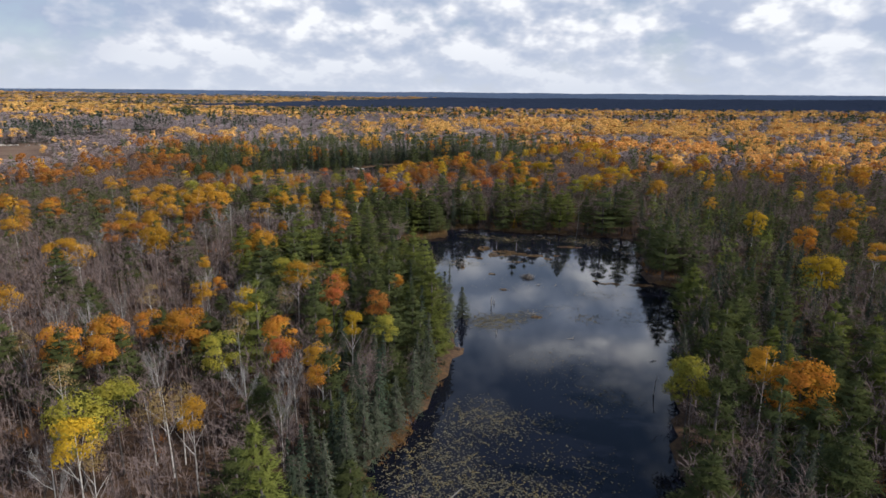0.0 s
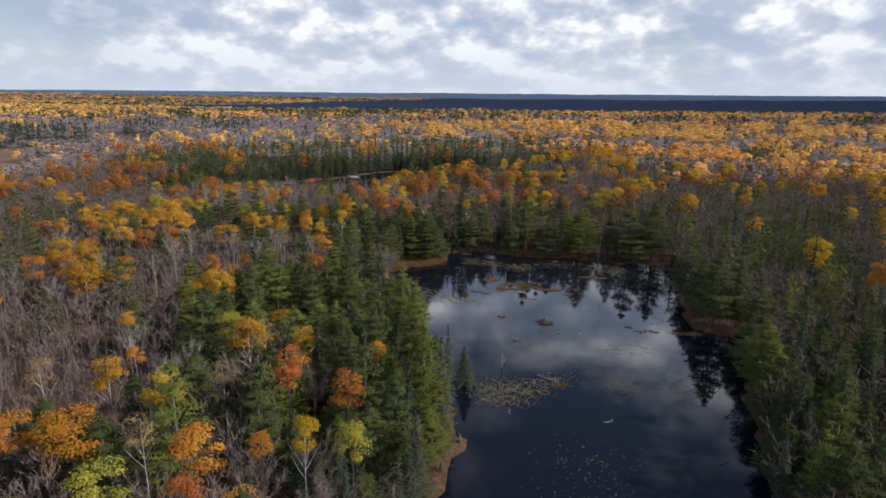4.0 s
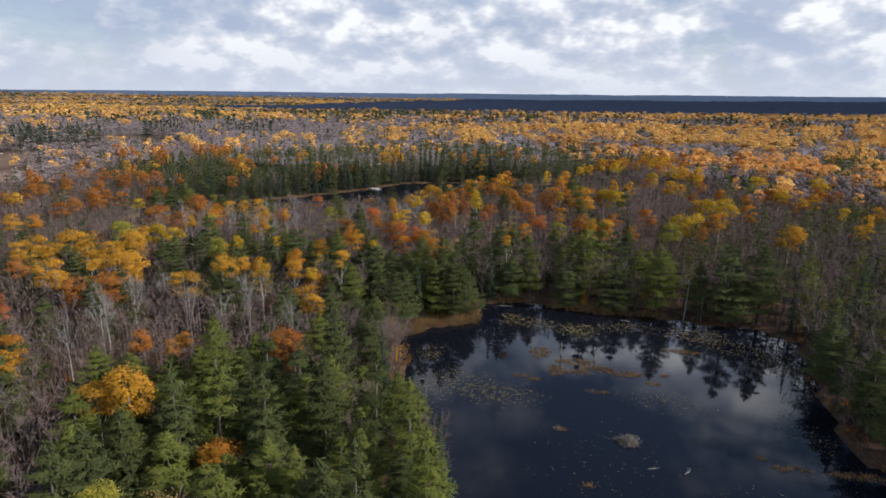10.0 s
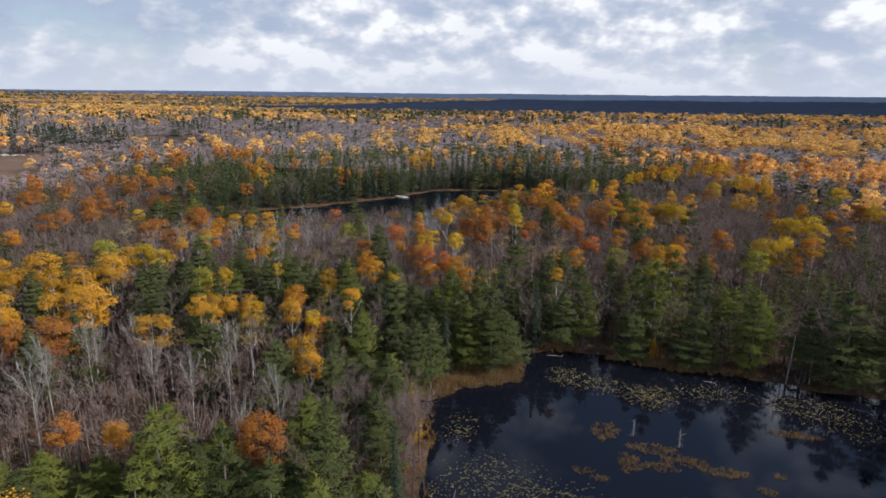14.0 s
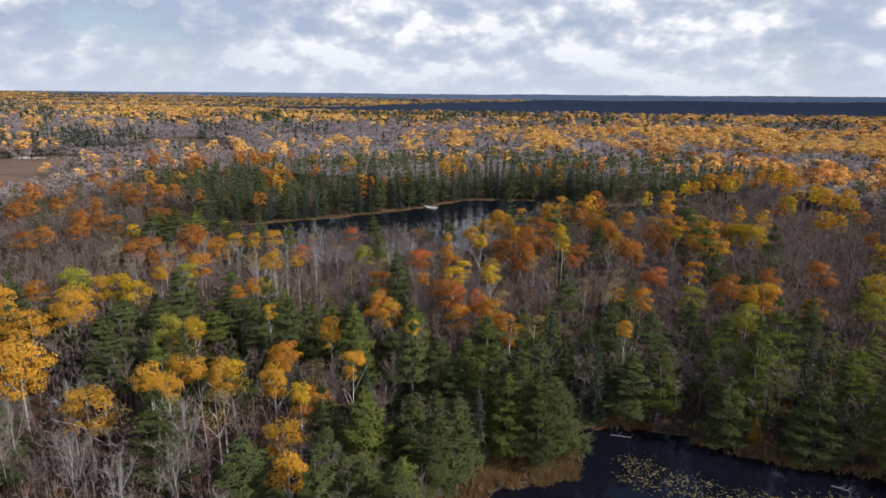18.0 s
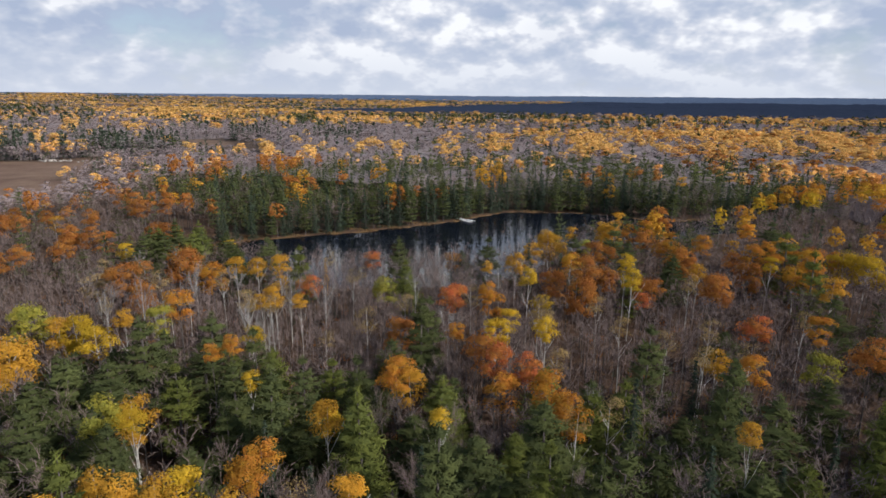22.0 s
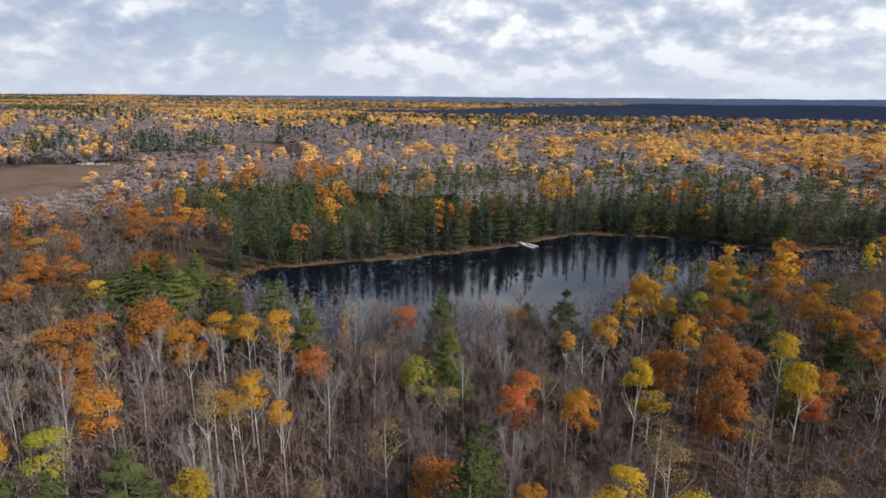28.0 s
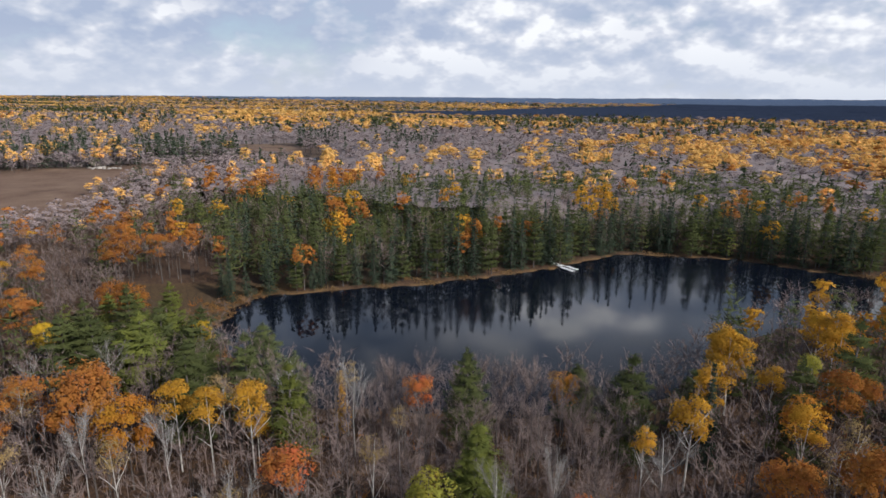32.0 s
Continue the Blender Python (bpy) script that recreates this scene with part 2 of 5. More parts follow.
def ground_material():
    m, n = material("forest_floor")
    place = n.add("ShaderNodeTexCoord").outputs["Object"]
    fine = n.add("ShaderNodeTexNoise", {"Vector": place, "Scale": 1.6, "Detail": 8.0, "Roughness": 0.7}).outputs[0]
    wide = n.add("ShaderNodeTexNoise", {"Vector": place, "Scale": 0.06, "Detail": 4.0, "Roughness": 0.6}).outputs[0]
    litter = n.ramp(fine, [(0.30, (0.025, 0.018, 0.015)), (0.48, (0.066, 0.042, 0.029)), (0.60, (0.110, 0.062, 0.033)), (0.75, (0.18, 0.090, 0.032))])
    dull = n.ramp(fine, [(0.30, (0.034, 0.024, 0.020)), (0.70, (0.150, 0.090, 0.056))])
    litter = n.mix(n.ramp(wide, [(0.42, 0.0), (0.58, 1.0)]), litter, dull)
    field = n.ramp(n.math("ADD", n.math("MULTIPLY", fine, 0.5), n.math("MULTIPLY", wide, 0.5)),
                   [(0.35, (0.12, 0.075, 0.052)), (0.5, (0.19, 0.122, 0.085)), (0.65, (0.25, 0.17, 0.115))])
    bank = n.ramp(fine, [(0.3, (0.06, 0.04, 0.025)), (0.5, (0.19, 0.115, 0.05)), (0.7, (0.32, 0.20, 0.08))])
    kinds = n.add("ShaderNodeVertexColor", layer_name="cover")
    rgb = n.add("ShaderNodeSeparateColor", {0: kinds.outputs[0]})
    # far floor: lightened in colour, in crown tones, against dark gaps between trees
    thin = n.ramp(n.math("ADD", n.math("MULTIPLY", fine, 0.4), n.math("MULTIPLY", wide, 0.6)), [(0.38, (0.11, 0.095, 0.09)), (0.52, (0.19, 0.15, 0.125)), (0.66, (0.30, 0.20, 0.10))])
    litter = n.mix(kinds.outputs["Alpha"], litter, thin)
    base = n.mix(rgb.outputs[0], litter, field)
    base = n.mix(rgb.outputs[1], base, bank)
    base = n.mix(rgb.outputs[2], base, (0.035, 0.028, 0.022))
    b = n.add("ShaderNodeBump", {"Height": fine, "Strength": 0.6, "Distance": 0.3})
    p = n.add("ShaderNodeBsdfPrincipled", {"Base Color": base, "Roughness": 0.95, "Normal": b.outputs[0], "Specular IOR Level": 0.1})
    n.add("ShaderNodeOutputMaterial", {0: p.outputs[0]})
    return m


GROUND = ground_material()

# ---- mesh helpers ----


def mesh_of(name, verts, faces, mats, index=None, smooth=False, normals=None):
    """A mesh from arrays: verts (n, 3), faces (m, 3 or 4), one material or several with an index for each face."""
    verts, faces = np.asarray(verts, np.float32), np.asarray(faces, np.int32)
    me = bpy.data.meshes.new(name)
    k = faces.shape[1]
    me.vertices.add(len(verts))
    me.vertices.foreach_set("co", verts.ravel())
    me.loops.add(faces.size)
    me.loops.foreach_set("vertex_index", faces.ravel())
    me.polygons.add(len(faces))
    me.polygons.foreach_set("loop_start", np.arange(0, faces.size, k, dtype=np.int32))
    for mt in mats if isinstance(mats, (list, tuple)) else [mats]:
        me.materials.append(mt)
    if index is not None:
        me.polygons.foreach_set("material_index", np.asarray(index, np.int32))
    if smooth:
        me.polygons.foreach_set("use_smooth", np.ones(len(faces), bool))
    me.update(calc_edges=True)
    if normals is not None:
        me.polygons.foreach_set("use_smooth", np.ones(len(faces), bool))
        me.normals_split_custom_set_from_vertices(normals)
    return me


def part(name, me, parent, label=""):
    ob = new(name, me)
    ob.parent = parent
    if label:
        ob["label"] = label
    return ob


class Soup:
    """Gathers tubes, boxes and cards as quads or triangles (a triangle repeats no corner: kept apart)."""

    def __init__(self):
        self.v, self.q = [], []

    def add(self, verts, quads):
        o = len(self.v)
        self.v += [tuple(p) for p in verts]
        self.q += [tuple(i + o for i in f) for f in quads]

    def tube(self, points, radii, sides=6):
        rings = []
        for i, p in enumerate(points):
            a, b = Vector(points[max(0, i - 1)]), Vector(points[min(len(points) - 1, i + 1)])
            d = (b - a).normalized()
            side = d.cross(Vector((0.3, 0.9, 0.2))).normalized()
            other = d.cross(side)
            rings.append([Vector(p) + (side * math.cos(k * 2 * math.pi / sides) + other * math.sin(k * 2 * math.pi / sides)) * radii[i] for k in range(sides)])
        quads = []
        for i in range(len(points) - 1):
            for k in range(sides):
                quads.append((i * sides + k, i * sides + (k + 1) % sides, (i + 1) * sides + (k + 1) % sides, (i + 1) * sides + k))
        top = (len(points) - 1) * sides
        for k in range(1, sides - 1, 2):
            quads.append((top, top + k, top + k + 1, top + (k + 2) % sides) if k + 2 <= sides - 1 or sides % 2 == 0 else (top, top + k, top + k + 1, top + k + 1))
        self.add([p for r in rings for p in r], [f for f in quads if len(set(f)) == 4])

    def box(self, m, sx, sy, sz):
        c = [m @ Vector((x * sx / 2, y * sy / 2, z * sz / 2)) for x in (-1, 1) for y in (-1, 1) for z in (-1, 1)]
        self.add(c, [(0, 1, 3, 2), (4, 6, 7, 5), (0, 4, 5, 1), (2, 3, 7, 6), (0, 2, 6, 4), (1, 5, 7, 3)])

    def mesh(self, name, mat, smooth=False):
        return mesh_of(name, self.v, self.q, mat, smooth=smooth)


def cards(rng, centers, out, size, flat=0.0, along=None, stretch=1.0, slim=1.0):
    """Small ragged triangles at the centers, facing roughly outwards: leaf clumps and needle tufts. Returns (3n, 6): corners and normals."""
    n = len(centers)
    nrm = out + rng.normal(0, 0.55, (n, 3))
    nrm[:, 2] += flat
    nrm /= np.linalg.norm(nrm, axis=1, keepdims=True) + 1e-9
    ref = along if along is not None else rng.normal(0, 1, (n, 3))
    a = ref - nrm * (ref * nrm).sum(1, keepdims=True)
    a /= np.linalg.norm(a, axis=1, keepdims=True) + 1e-9
    b = np.cross(nrm, a)
    s = size * rng.uniform(0.65, 1.35, (n, 1))
    p0 = centers + a * s * 0.62 * stretch
    p1 = centers - a * s * 0.5 * stretch + b * s * slim * rng.uniform(0.35, 0.6, (n, 1))
    p2 = centers - a * s * 0.4 * stretch - b * s * slim * rng.uniform(0.35, 0.6, (n, 1))
    p = np.stack([p0, p1, p2], 1)
    # the face looks outwards, and is shaded as part of its rounded clump
    o = out + np.array([0, 0, flat])
    o = o / (np.linalg.norm(o, axis=1, keepdims=True) + 1e-9)
    o = 0.75 * o + 0.25 * nrm * np.sign((nrm * o).sum(1, keepdims=True) + 1e-9)
    o /= np.linalg.norm(o, axis=1, keepdims=True) + 1e-9
    back = (np.cross(p[:, 1] - p[:, 0], p[:, 2] - p[:, 0]) * o).sum(1) < 0
    p[back] = p[back][:, [0, 2, 1]]
    return np.concatenate([p, np.repeat(o[:, None], 3, 1)], 2).reshape(-1, 6)


def tris(n):
    return np.arange(3 * n, dtype=np.int32).reshape(-1, 3)


# ---- the lie of the land ----
POND = np.array([(-28, 191), (-20, 197), (-12.5, 201), (-12, 207), (-13, 212), (-6, 216), (2, 215), (10, 212), (20, 211), (30, 210), (38, 208), (48, 205), (54, 198),
                 (50, 188), (48, 176), (45, 161), (44, 154), (55, 151), (50, 140), (46, 130), (43, 120), (40, 108), (34, 92), (29, 75), (26, 60),
                 (20, 48), (2, 44), (-10, 50), (-12, 62), (-10, 72), (-7, 80), (-4, 95), (-2, 106), (-4, 118), (-8, 132), (-14, 146), (-20, 160),
                 (-22, 172), (-25, 182)], float)
LAKE = np.array([(-137, 309), (-142, 321), (-141, 330), (-132, 339), (-123, 346), (-114, 352), (-105, 362), (-97, 370), (-88, 380), (-81, 390),
                 (-74, 403), (-66, 412), (-52, 415), (-36, 419), (-21, 415), (-2, 412), (10, 420), (20, 425), (28, 415), (22, 400), (5, 388),
                 (-12, 372), (-25, 362), (-36, 350), (-42, 335), (-47, 318), (-58, 306), (-75, 298), (-96, 291), (-115, 295), (-128, 302)], float)
POOL = np.array([(-370, 634), (-352, 640), (-330, 628), (-314, 612), (-322, 603), (-345, 612)], float)
MARSH = np.array([(-172, 320), (-152, 333), (-141, 337), (-132, 322), (-132, 304), (-144, 300), (-164, 308)], float)
MEADOW = np.array([(-465, 682), (-418, 704), (-378, 655), (-426, 636)], float)
FIELD = np.array([(-520, 370), (-330, 335), (-272, 362), (-296, 398), (-330, 430), (-360, 490), (-392, 505), (-412, 478), (-440, 446), (-480, 425), (-560, 415)], float)


def outside(ring, x, y):
    """Distance from a closed outline, negative inside it."""
    x, y = np.asarray(x, float), np.asarray(y, float)
    best, inside = np.full(x.shape, 1e9), np.zeros(x.shape, bool)
    for (x0, y0), (x1, y1) in zip(ring, np.roll(ring, -1, 0)):
        u = np.clip(((x - x0) * (x1 - x0) + (y - y0) * (y1 - y0)) / ((x1 - x0) ** 2 + (y1 - y0) ** 2), 0, 1)
        best = np.minimum(best, np.hypot(x - x0 - u * (x1 - x0), y - y0 - u * (y1 - y0)))
        if y0 != y1:
            inside ^= ((y0 > y) != (y1 > y)) & (x < x0 + (y - y0) * (x1 - x0) / (y1 - y0))
    return np.where(inside, -best, best)


WAVES = {}


def waves(x, y, size, seed):
    """Smooth made-up undulation between -1 and 1."""
    if seed not in WAVES:
        r = np.random.RandomState(seed)
        WAVES[seed] = [(r.uniform(0, 6.28), r.uniform(0, 6.28), r.uniform(0.6, 1.7)) for _ in range(6)]
    z = 0
    for a, p, f in WAVES[seed]:
        z = z + np.sin((x * math.cos(a) + y * math.sin(a)) * (f / size * 6.28) + p)
    return z / 3.2


def open_land(x, y):
    return np.minimum(outside(FIELD, x, y), outside(MEADOW, x, y))


def shore(x, y):
    wob = waves(x, y, 14, 3) * 0.9 + waves(x, y, 5, 4) * 0.4
    return np.minimum(np.minimum(outside(POND, x, y), outside(LAKE, x, y)), outside(POOL, x, y)) + wob


def ground_z(x, y):
    x, y = np.asarray(x, float), np.asarray(y, float)
    d = shore(x, y)
    far = np.hypot(x, y - 110)
    land = 0.10 + 0.9 * (1 - np.exp(-np.maximum(d, 0) / 14)) + np.clip(d / 60, 0, 1) * (0.9 + 0.9 * waves(x, y, 70, 7))
    land = land + np.clip((far - 900) / 1500, 0, 1) * (4 + 1.5 * waves(x, y, 900, 9))
    land = land + np.clip((far - 2600) / 2100, 0, 1) ** 1.6 * (29 + 1.5 * waves(x, y, 1500, 11))
    return np.where(d < 0, -0.25 - 1.3 * (1 - np.exp(np.minimum(d, 0) / 3)), land)


def axis(a, b, step, lo, hi):
    fine = list(np.arange(a, b + 0.1, step))
    up, g = [], step
    while (up[-1] if up else fine[-1]) < hi:
        g = min(g * 1.13, 160)
        up.append((up[-1] if up else fine[-1]) + g)
    down, g = [], step
    while (down[-1] if down else fine[0]) > lo:
        g = min(g * 1.13, 160)
        down.append((down[-1] if down else fine[0]) - g)
    return np.array(down[::-1] + fine + up)


def build_ground():
    xs, ys = axis(-170, 120, 2.4, -4800, 4800), axis(30, 470, 2.4, -4600, 4900)
    X, Y = np.meshgrid(xs, ys)
    Z = ground_z(X, Y)
    nx, ny = len(xs), len(ys)
    i = np.arange(nx * ny).reshape(ny, nx)
    faces = np.stack([i[:-1, :-1], i[:-1, 1:], i[1:, 1:], i[1:, :-1]], -1).reshape(-1, 4)
    me = mesh_of("ground", np.stack([X, Y, Z], -1).reshape(-1, 3), faces, GROUND, smooth=True)
    d = shore(X, Y)
    col = np.zeros((ny, nx, 4), np.float32)
    col[..., 3] = np.clip((np.hypot(X, Y - 110) - 450) / 500, 0, 1)
    col[..., 0] = np.clip(1 - (open_land(X, Y) + 6 * waves(X, Y, 40, 5)) / 12, 0, 1)
    col[..., 1] = np.clip(1 - np.abs(d - 0.4) / 1.3, 0, 1) * np.where(outside(LAKE, X, Y) < 8, 0.9, 0.35)
    col[..., 1] = np.maximum(col[..., 1], np.clip(0.8 - outside(MARSH, X, Y) / 3, 0, 0.8))
    bog = np.clip(0.62 - outside(MARSH, X, Y) / 4, 0, 0.62)
    col[..., 2] = np.maximum(bog, np.clip(-d / 1.2, 0, 1))
    layer = me.color_attributes.new("cover", "FLOAT_COLOR", "POINT")
    layer.data.foreach_set("color", col.ravel())
    return tagged(new("ground", me), "forest floor covered with brown fallen leaves", "ground", kind="structure")


build_ground()


def build_water(name, ring, mat, label):
    """A level sheet that runs a little under the banks."""
    lo, hi = ring.min(0) - 6, ring.max(0) + 6
    xs, ys = np.arange(lo[0], hi[0], 4.0), np.arange(lo[1], hi[1], 4.0)
    X, Y = np.meshgrid(xs, ys)
    keep = outside(ring, X + 2, Y + 2) < 5
    ids = np.argwhere(keep[:-1, :-1])
    nx = len(xs)
    base = ids[:, 0] * nx + ids[:, 1]
    faces = np.stack([base, base + 1, base + nx + 1, base + nx], 1)
    used, inv = np.unique(faces, return_inverse=True)
    v = np.stack([X.ravel(), Y.ravel(), np.zeros(X.size)], 1)[used]
    me = mesh_of(name, v, inv.reshape(-1, 4), mat)
    return tagged(new(name, me), label, "water", kind="structure")


build_water("pond_water", POND, POND_WATER, "dark still pond water mirroring clouds")
build_water("lake_water", LAKE, LAKE_WATER, "dark wind-brushed lake water between wooded shores")
build_water("pool_water", POOL, LAKE_WATER, "small blue pool in the far marsh")

# ---- kinds of trees: each builds the parts of one tree of unit height 15 m ----


def leafy_crown(rng, cards_n, size, h=15.0, r=3.2, low=0.42):
    """Lobes of leaves round a crown, with gaps between them."""
    lobes = rng.randint(15, 21) if r < 4 else rng.randint(28, 36)
    puffy = (0.26, 0.46) if r < 4 else (0.20, 0.34)
    cz, hz = h * (1 + low) / 2, h * (1 - low) / 2
    pts, outs = [], []
    share = cards_n // lobes
    for k in range(lobes):
        if k == 0:
            c, lr = np.array([0, 0, cz + hz * 0.62]), r * 0.5
        else:
            a, e = rng.uniform(0, 6.28), rng.uniform(-0.75, 0.95)
            w = math.sqrt(max(0.05, 1 - e * e * 0.8))
            rr = r * 0.62 * w * rng.uniform(0.6, 1.02)
            c, lr = np.array([math.cos(a) * rr, math.sin(a) * rr, cz + e * hz * 0.78]), r * rng.uniform(*puffy)
        n = share if k else share + cards_n - share * lobes
        d = rng.normal(0, 1, (n, 3))
        d /= np.linalg.norm(d, axis=1, keepdims=True)
        d[:, 2] = np.where(d[:, 2] < -0.3, -d[:, 2] * 0.6, d[:, 2])
        pts.append(c + d * lr * rng.uniform(0.7, 1.06, (n, 1)) * np.array([1, 1, 0.85]))
        o = d + 0.8 * (c - np.array([0, 0, cz])) / r
        outs.append(o)
    return cards(rng, np.concatenate(pts), np.concatenate(outs), size)


def leafy_trunk(rng, h=15.0, r=3.2, thick=0.14, limbs=6):
    s, arms = Soup(), []
    lean = rng.normal(0, 0.25, 2)
    line = [(lean[0] * t * t, lean[1] * t * t, h * 0.93 * t - 0.3 * (t == 0)) for t in (0, 0.3, 0.6, 0.85, 1)]
    s.tube(line, [thick, thick * 0.8, thick * 0.55, thick * 0.3, thick * 0.1], 6)
    for k in range(limbs):
        t = rng.uniform(0.38, 0.75)
        a = k * 2.4 + rng.uniform(-0.4, 0.4)
        b = Vector((lean[0] * t * t, lean[1] * t * t, h * 0.93 * t))
        ln = r * rng.uniform(0.6, 0.95)
        m = b + Vector((math.cos(a) * ln * 0.5, math.sin(a) * ln * 0.5, ln * 0.65))
        e = b + Vector((math.cos(a) * ln, math.sin(a) * ln, ln * rng.uniform(1.0, 1.5)))
        limb = Soup()
        limb.tube([b, m, e], [thick * 0.42, thick * 0.27, thick * 0.1], 4)
        arms.append(limb)
    return s, arms


def conifer_crown(rng, whorls, arms, tufts, size, h=15.0, r=3.0, low=0.16, droop=0.05, shape=0.8, ragged=0.25, taper=1.0):
    """Whorls of branches with flat tufts of needles along them."""
    c, o, al = [], [], []
    for w in range(whorls):
        t = (w + rng.uniform(-0.2, 0.2)) / (whorls - 1)
        z = h * (low + (1 - low) * min(1, max(0, t)) ** 0.92) - 0.25
        ln = r * max(0.05, max(0.0, 1 - t) ** shape) * (1 if t > 0.15 else 0.75 + t)
        for k in range(max(3, int(arms * (1 - 0.45 * t)))):
            a = k * 6.283 / max(3, int(arms * (1 - 0.45 * t))) + w * 1.9 + rng.uniform(-0.3, 0.3)
            reach = ln * rng.uniform(1 - ragged * 1.6, 1 + ragged * 0.7)
            d = np.array([math.cos(a), math.sin(a), 0])
            n = max(1, int(round(tufts * (0.35 + 0.65 * reach / r))))
            f = (np.arange(n) + rng.uniform(0.2, 0.9, n)) / n
            f = 0.22 + 0.8 * f
            p = d[None] * (f * reach)[:, None]
            p[:, 2] = z + (0.22 * f - droop * 4 * f * f) * reach * 0.55 + rng.normal(0, 0.07 + 0.03 * reach, n)
            p[:, :2] += rng.normal(0, 0.12 * reach + 0.04, (n, 2)) * taper
            c.append(p)
            o.append(np.repeat((d * 0.55)[None], n, 0) + np.array([0, 0, 0.5]))
            g = np.repeat(d[None], n, 0) + rng.normal(0, 0.45, (n, 3))
            g[:, 2] += 0.2 - droop * 5
            al.append(g)
    c.append(np.array([[0, 0, h - 0.15], [0, 0, h - 0.4], [0.05, 0, h - 0.7]]))
    o.append(rng.normal(0, 1, (3, 3)))
    al.append(np.array([[0, 0, 1.0]] * 3))
    return cards(rng, np.concatenate(c), np.concatenate(o), size, flat=0.55, along=np.concatenate(al), stretch=1.65, slim=0.55)


def pine_crown(rng, whorls, boughs, sprays, size, h=15.0, r=3.3, low=0.14):
    """Tiers of spreading boughs, each a flat fan of upswept needle sprays, with air between the tiers."""
    pts, outs, al = [], [], []
    up = np.array([0, 0, 1.0])
    for w in range(whorls):
        t = (w + rng.uniform(0.1, 0.9)) / whorls
        z = h * (low + (0.96 - low) * t ** 0.95)
        full = (1 - t ** 1.25) ** 0.75 * min(1.0, 0.70 + 1.3 * t)
        n = boughs if t < 0.75 else max(3, boughs - 2)
        for k in range(n):
            if rng.uniform() < 0.10 and w < whorls - 2:
                continue
            a = 6.283 * k / n + w * 2.1 + rng.uniform(-0.35, 0.35)
            d, e = np.array([math.cos(a), math.sin(a), 0]), np.array([-math.sin(a), math.cos(a), 0])
            long = max(0.4, r * full * rng.uniform(0.62, 1.14))
            m = max(2, int(round(sprays * (0.28 + 0.72 * long / r))))
            f = rng.uniform(0.16, 1.0, m) ** 0.75
            side = rng.uniform(-1, 1, m) * 0.36 * np.sin(np.pi * np.clip(f * 0.82 + 0.08, 0, 1))
            rise = (0.34 * (t - 0.42) * f + 0.17 * f * f - 0.22 * np.abs(side)) * long + rng.normal(0, 0.05 + 0.025 * long, m)
            pts.append(d * (f * long)[:, None] + e * (side * long)[:, None] + up * (z + rise)[:, None])
            outs.append(d * 0.5 + e * (side * 1.2)[:, None] + up * rng.uniform(0.55, 1.0, (m, 1)))
            al.append(d * 0.8 + e * (side * 2.2)[:, None] + up * 0.6 + rng.normal(0, 0.3, (m, 3)))
    n = max(3, sprays // 2)
    pts.append(np.stack([rng.normal(0, .10, n), rng.normal(0, .10, n), h - rng.uniform(0, 1.4, n)], 1))
    outs.append(rng.normal(0, 1, (n, 3)))
    al.append(np.repeat(up[None], n, 0) + rng.normal(0, 0.25, (n, 3)))
    return cards(rng, np.concatenate(pts), np.concatenate(outs), size, along=np.concatenate(al), stretch=1.9, slim=0.31)


def conifer_trunk(h=15.0, thick=0.2):
    s = Soup()
    s.tube([(0, 0, -0.3), (0, 0, h * 0.4), (0, 0, h * 0.96)], [thick, thick * 0.7, thick * 0.12], 6)
    return s


def ribbons(a, b, w, rng):
    """Thin flat twigs from a to b, tapering to a point: (3n, 6) corners and normals."""
    d = b - a
    side = np.cross(d, rng.normal(0, 1, d.shape))
    side /= np.linalg.norm(side, axis=1, keepdims=True) + 1e-9
    p = np.stack([a + side * w, a - side * w, b], 1)
    o = np.cross(side, d)
    o /= np.linalg.norm(o, axis=1, keepdims=True) + 1e-9
    back = o[:, 2] < 0
    p[back], o[back] = p[back][:, [1, 0, 2]], -o[back]
    o = o + np.array([0, 0, 0.6]) + 0.25 * np.cross(d, o)
    g = np.cross(p[:, 1] - p[:, 0], p[:, 2] - p[:, 0])
    back = (g * o).sum(1) < 0
    p[back] = p[back][:, [1, 0, 2]]
    o /= np.linalg.norm(o, axis=1, keepdims=True)
    return np.concatenate([p, np.repeat(o[:, None], 3, 1)], 2).reshape(-1, 6)


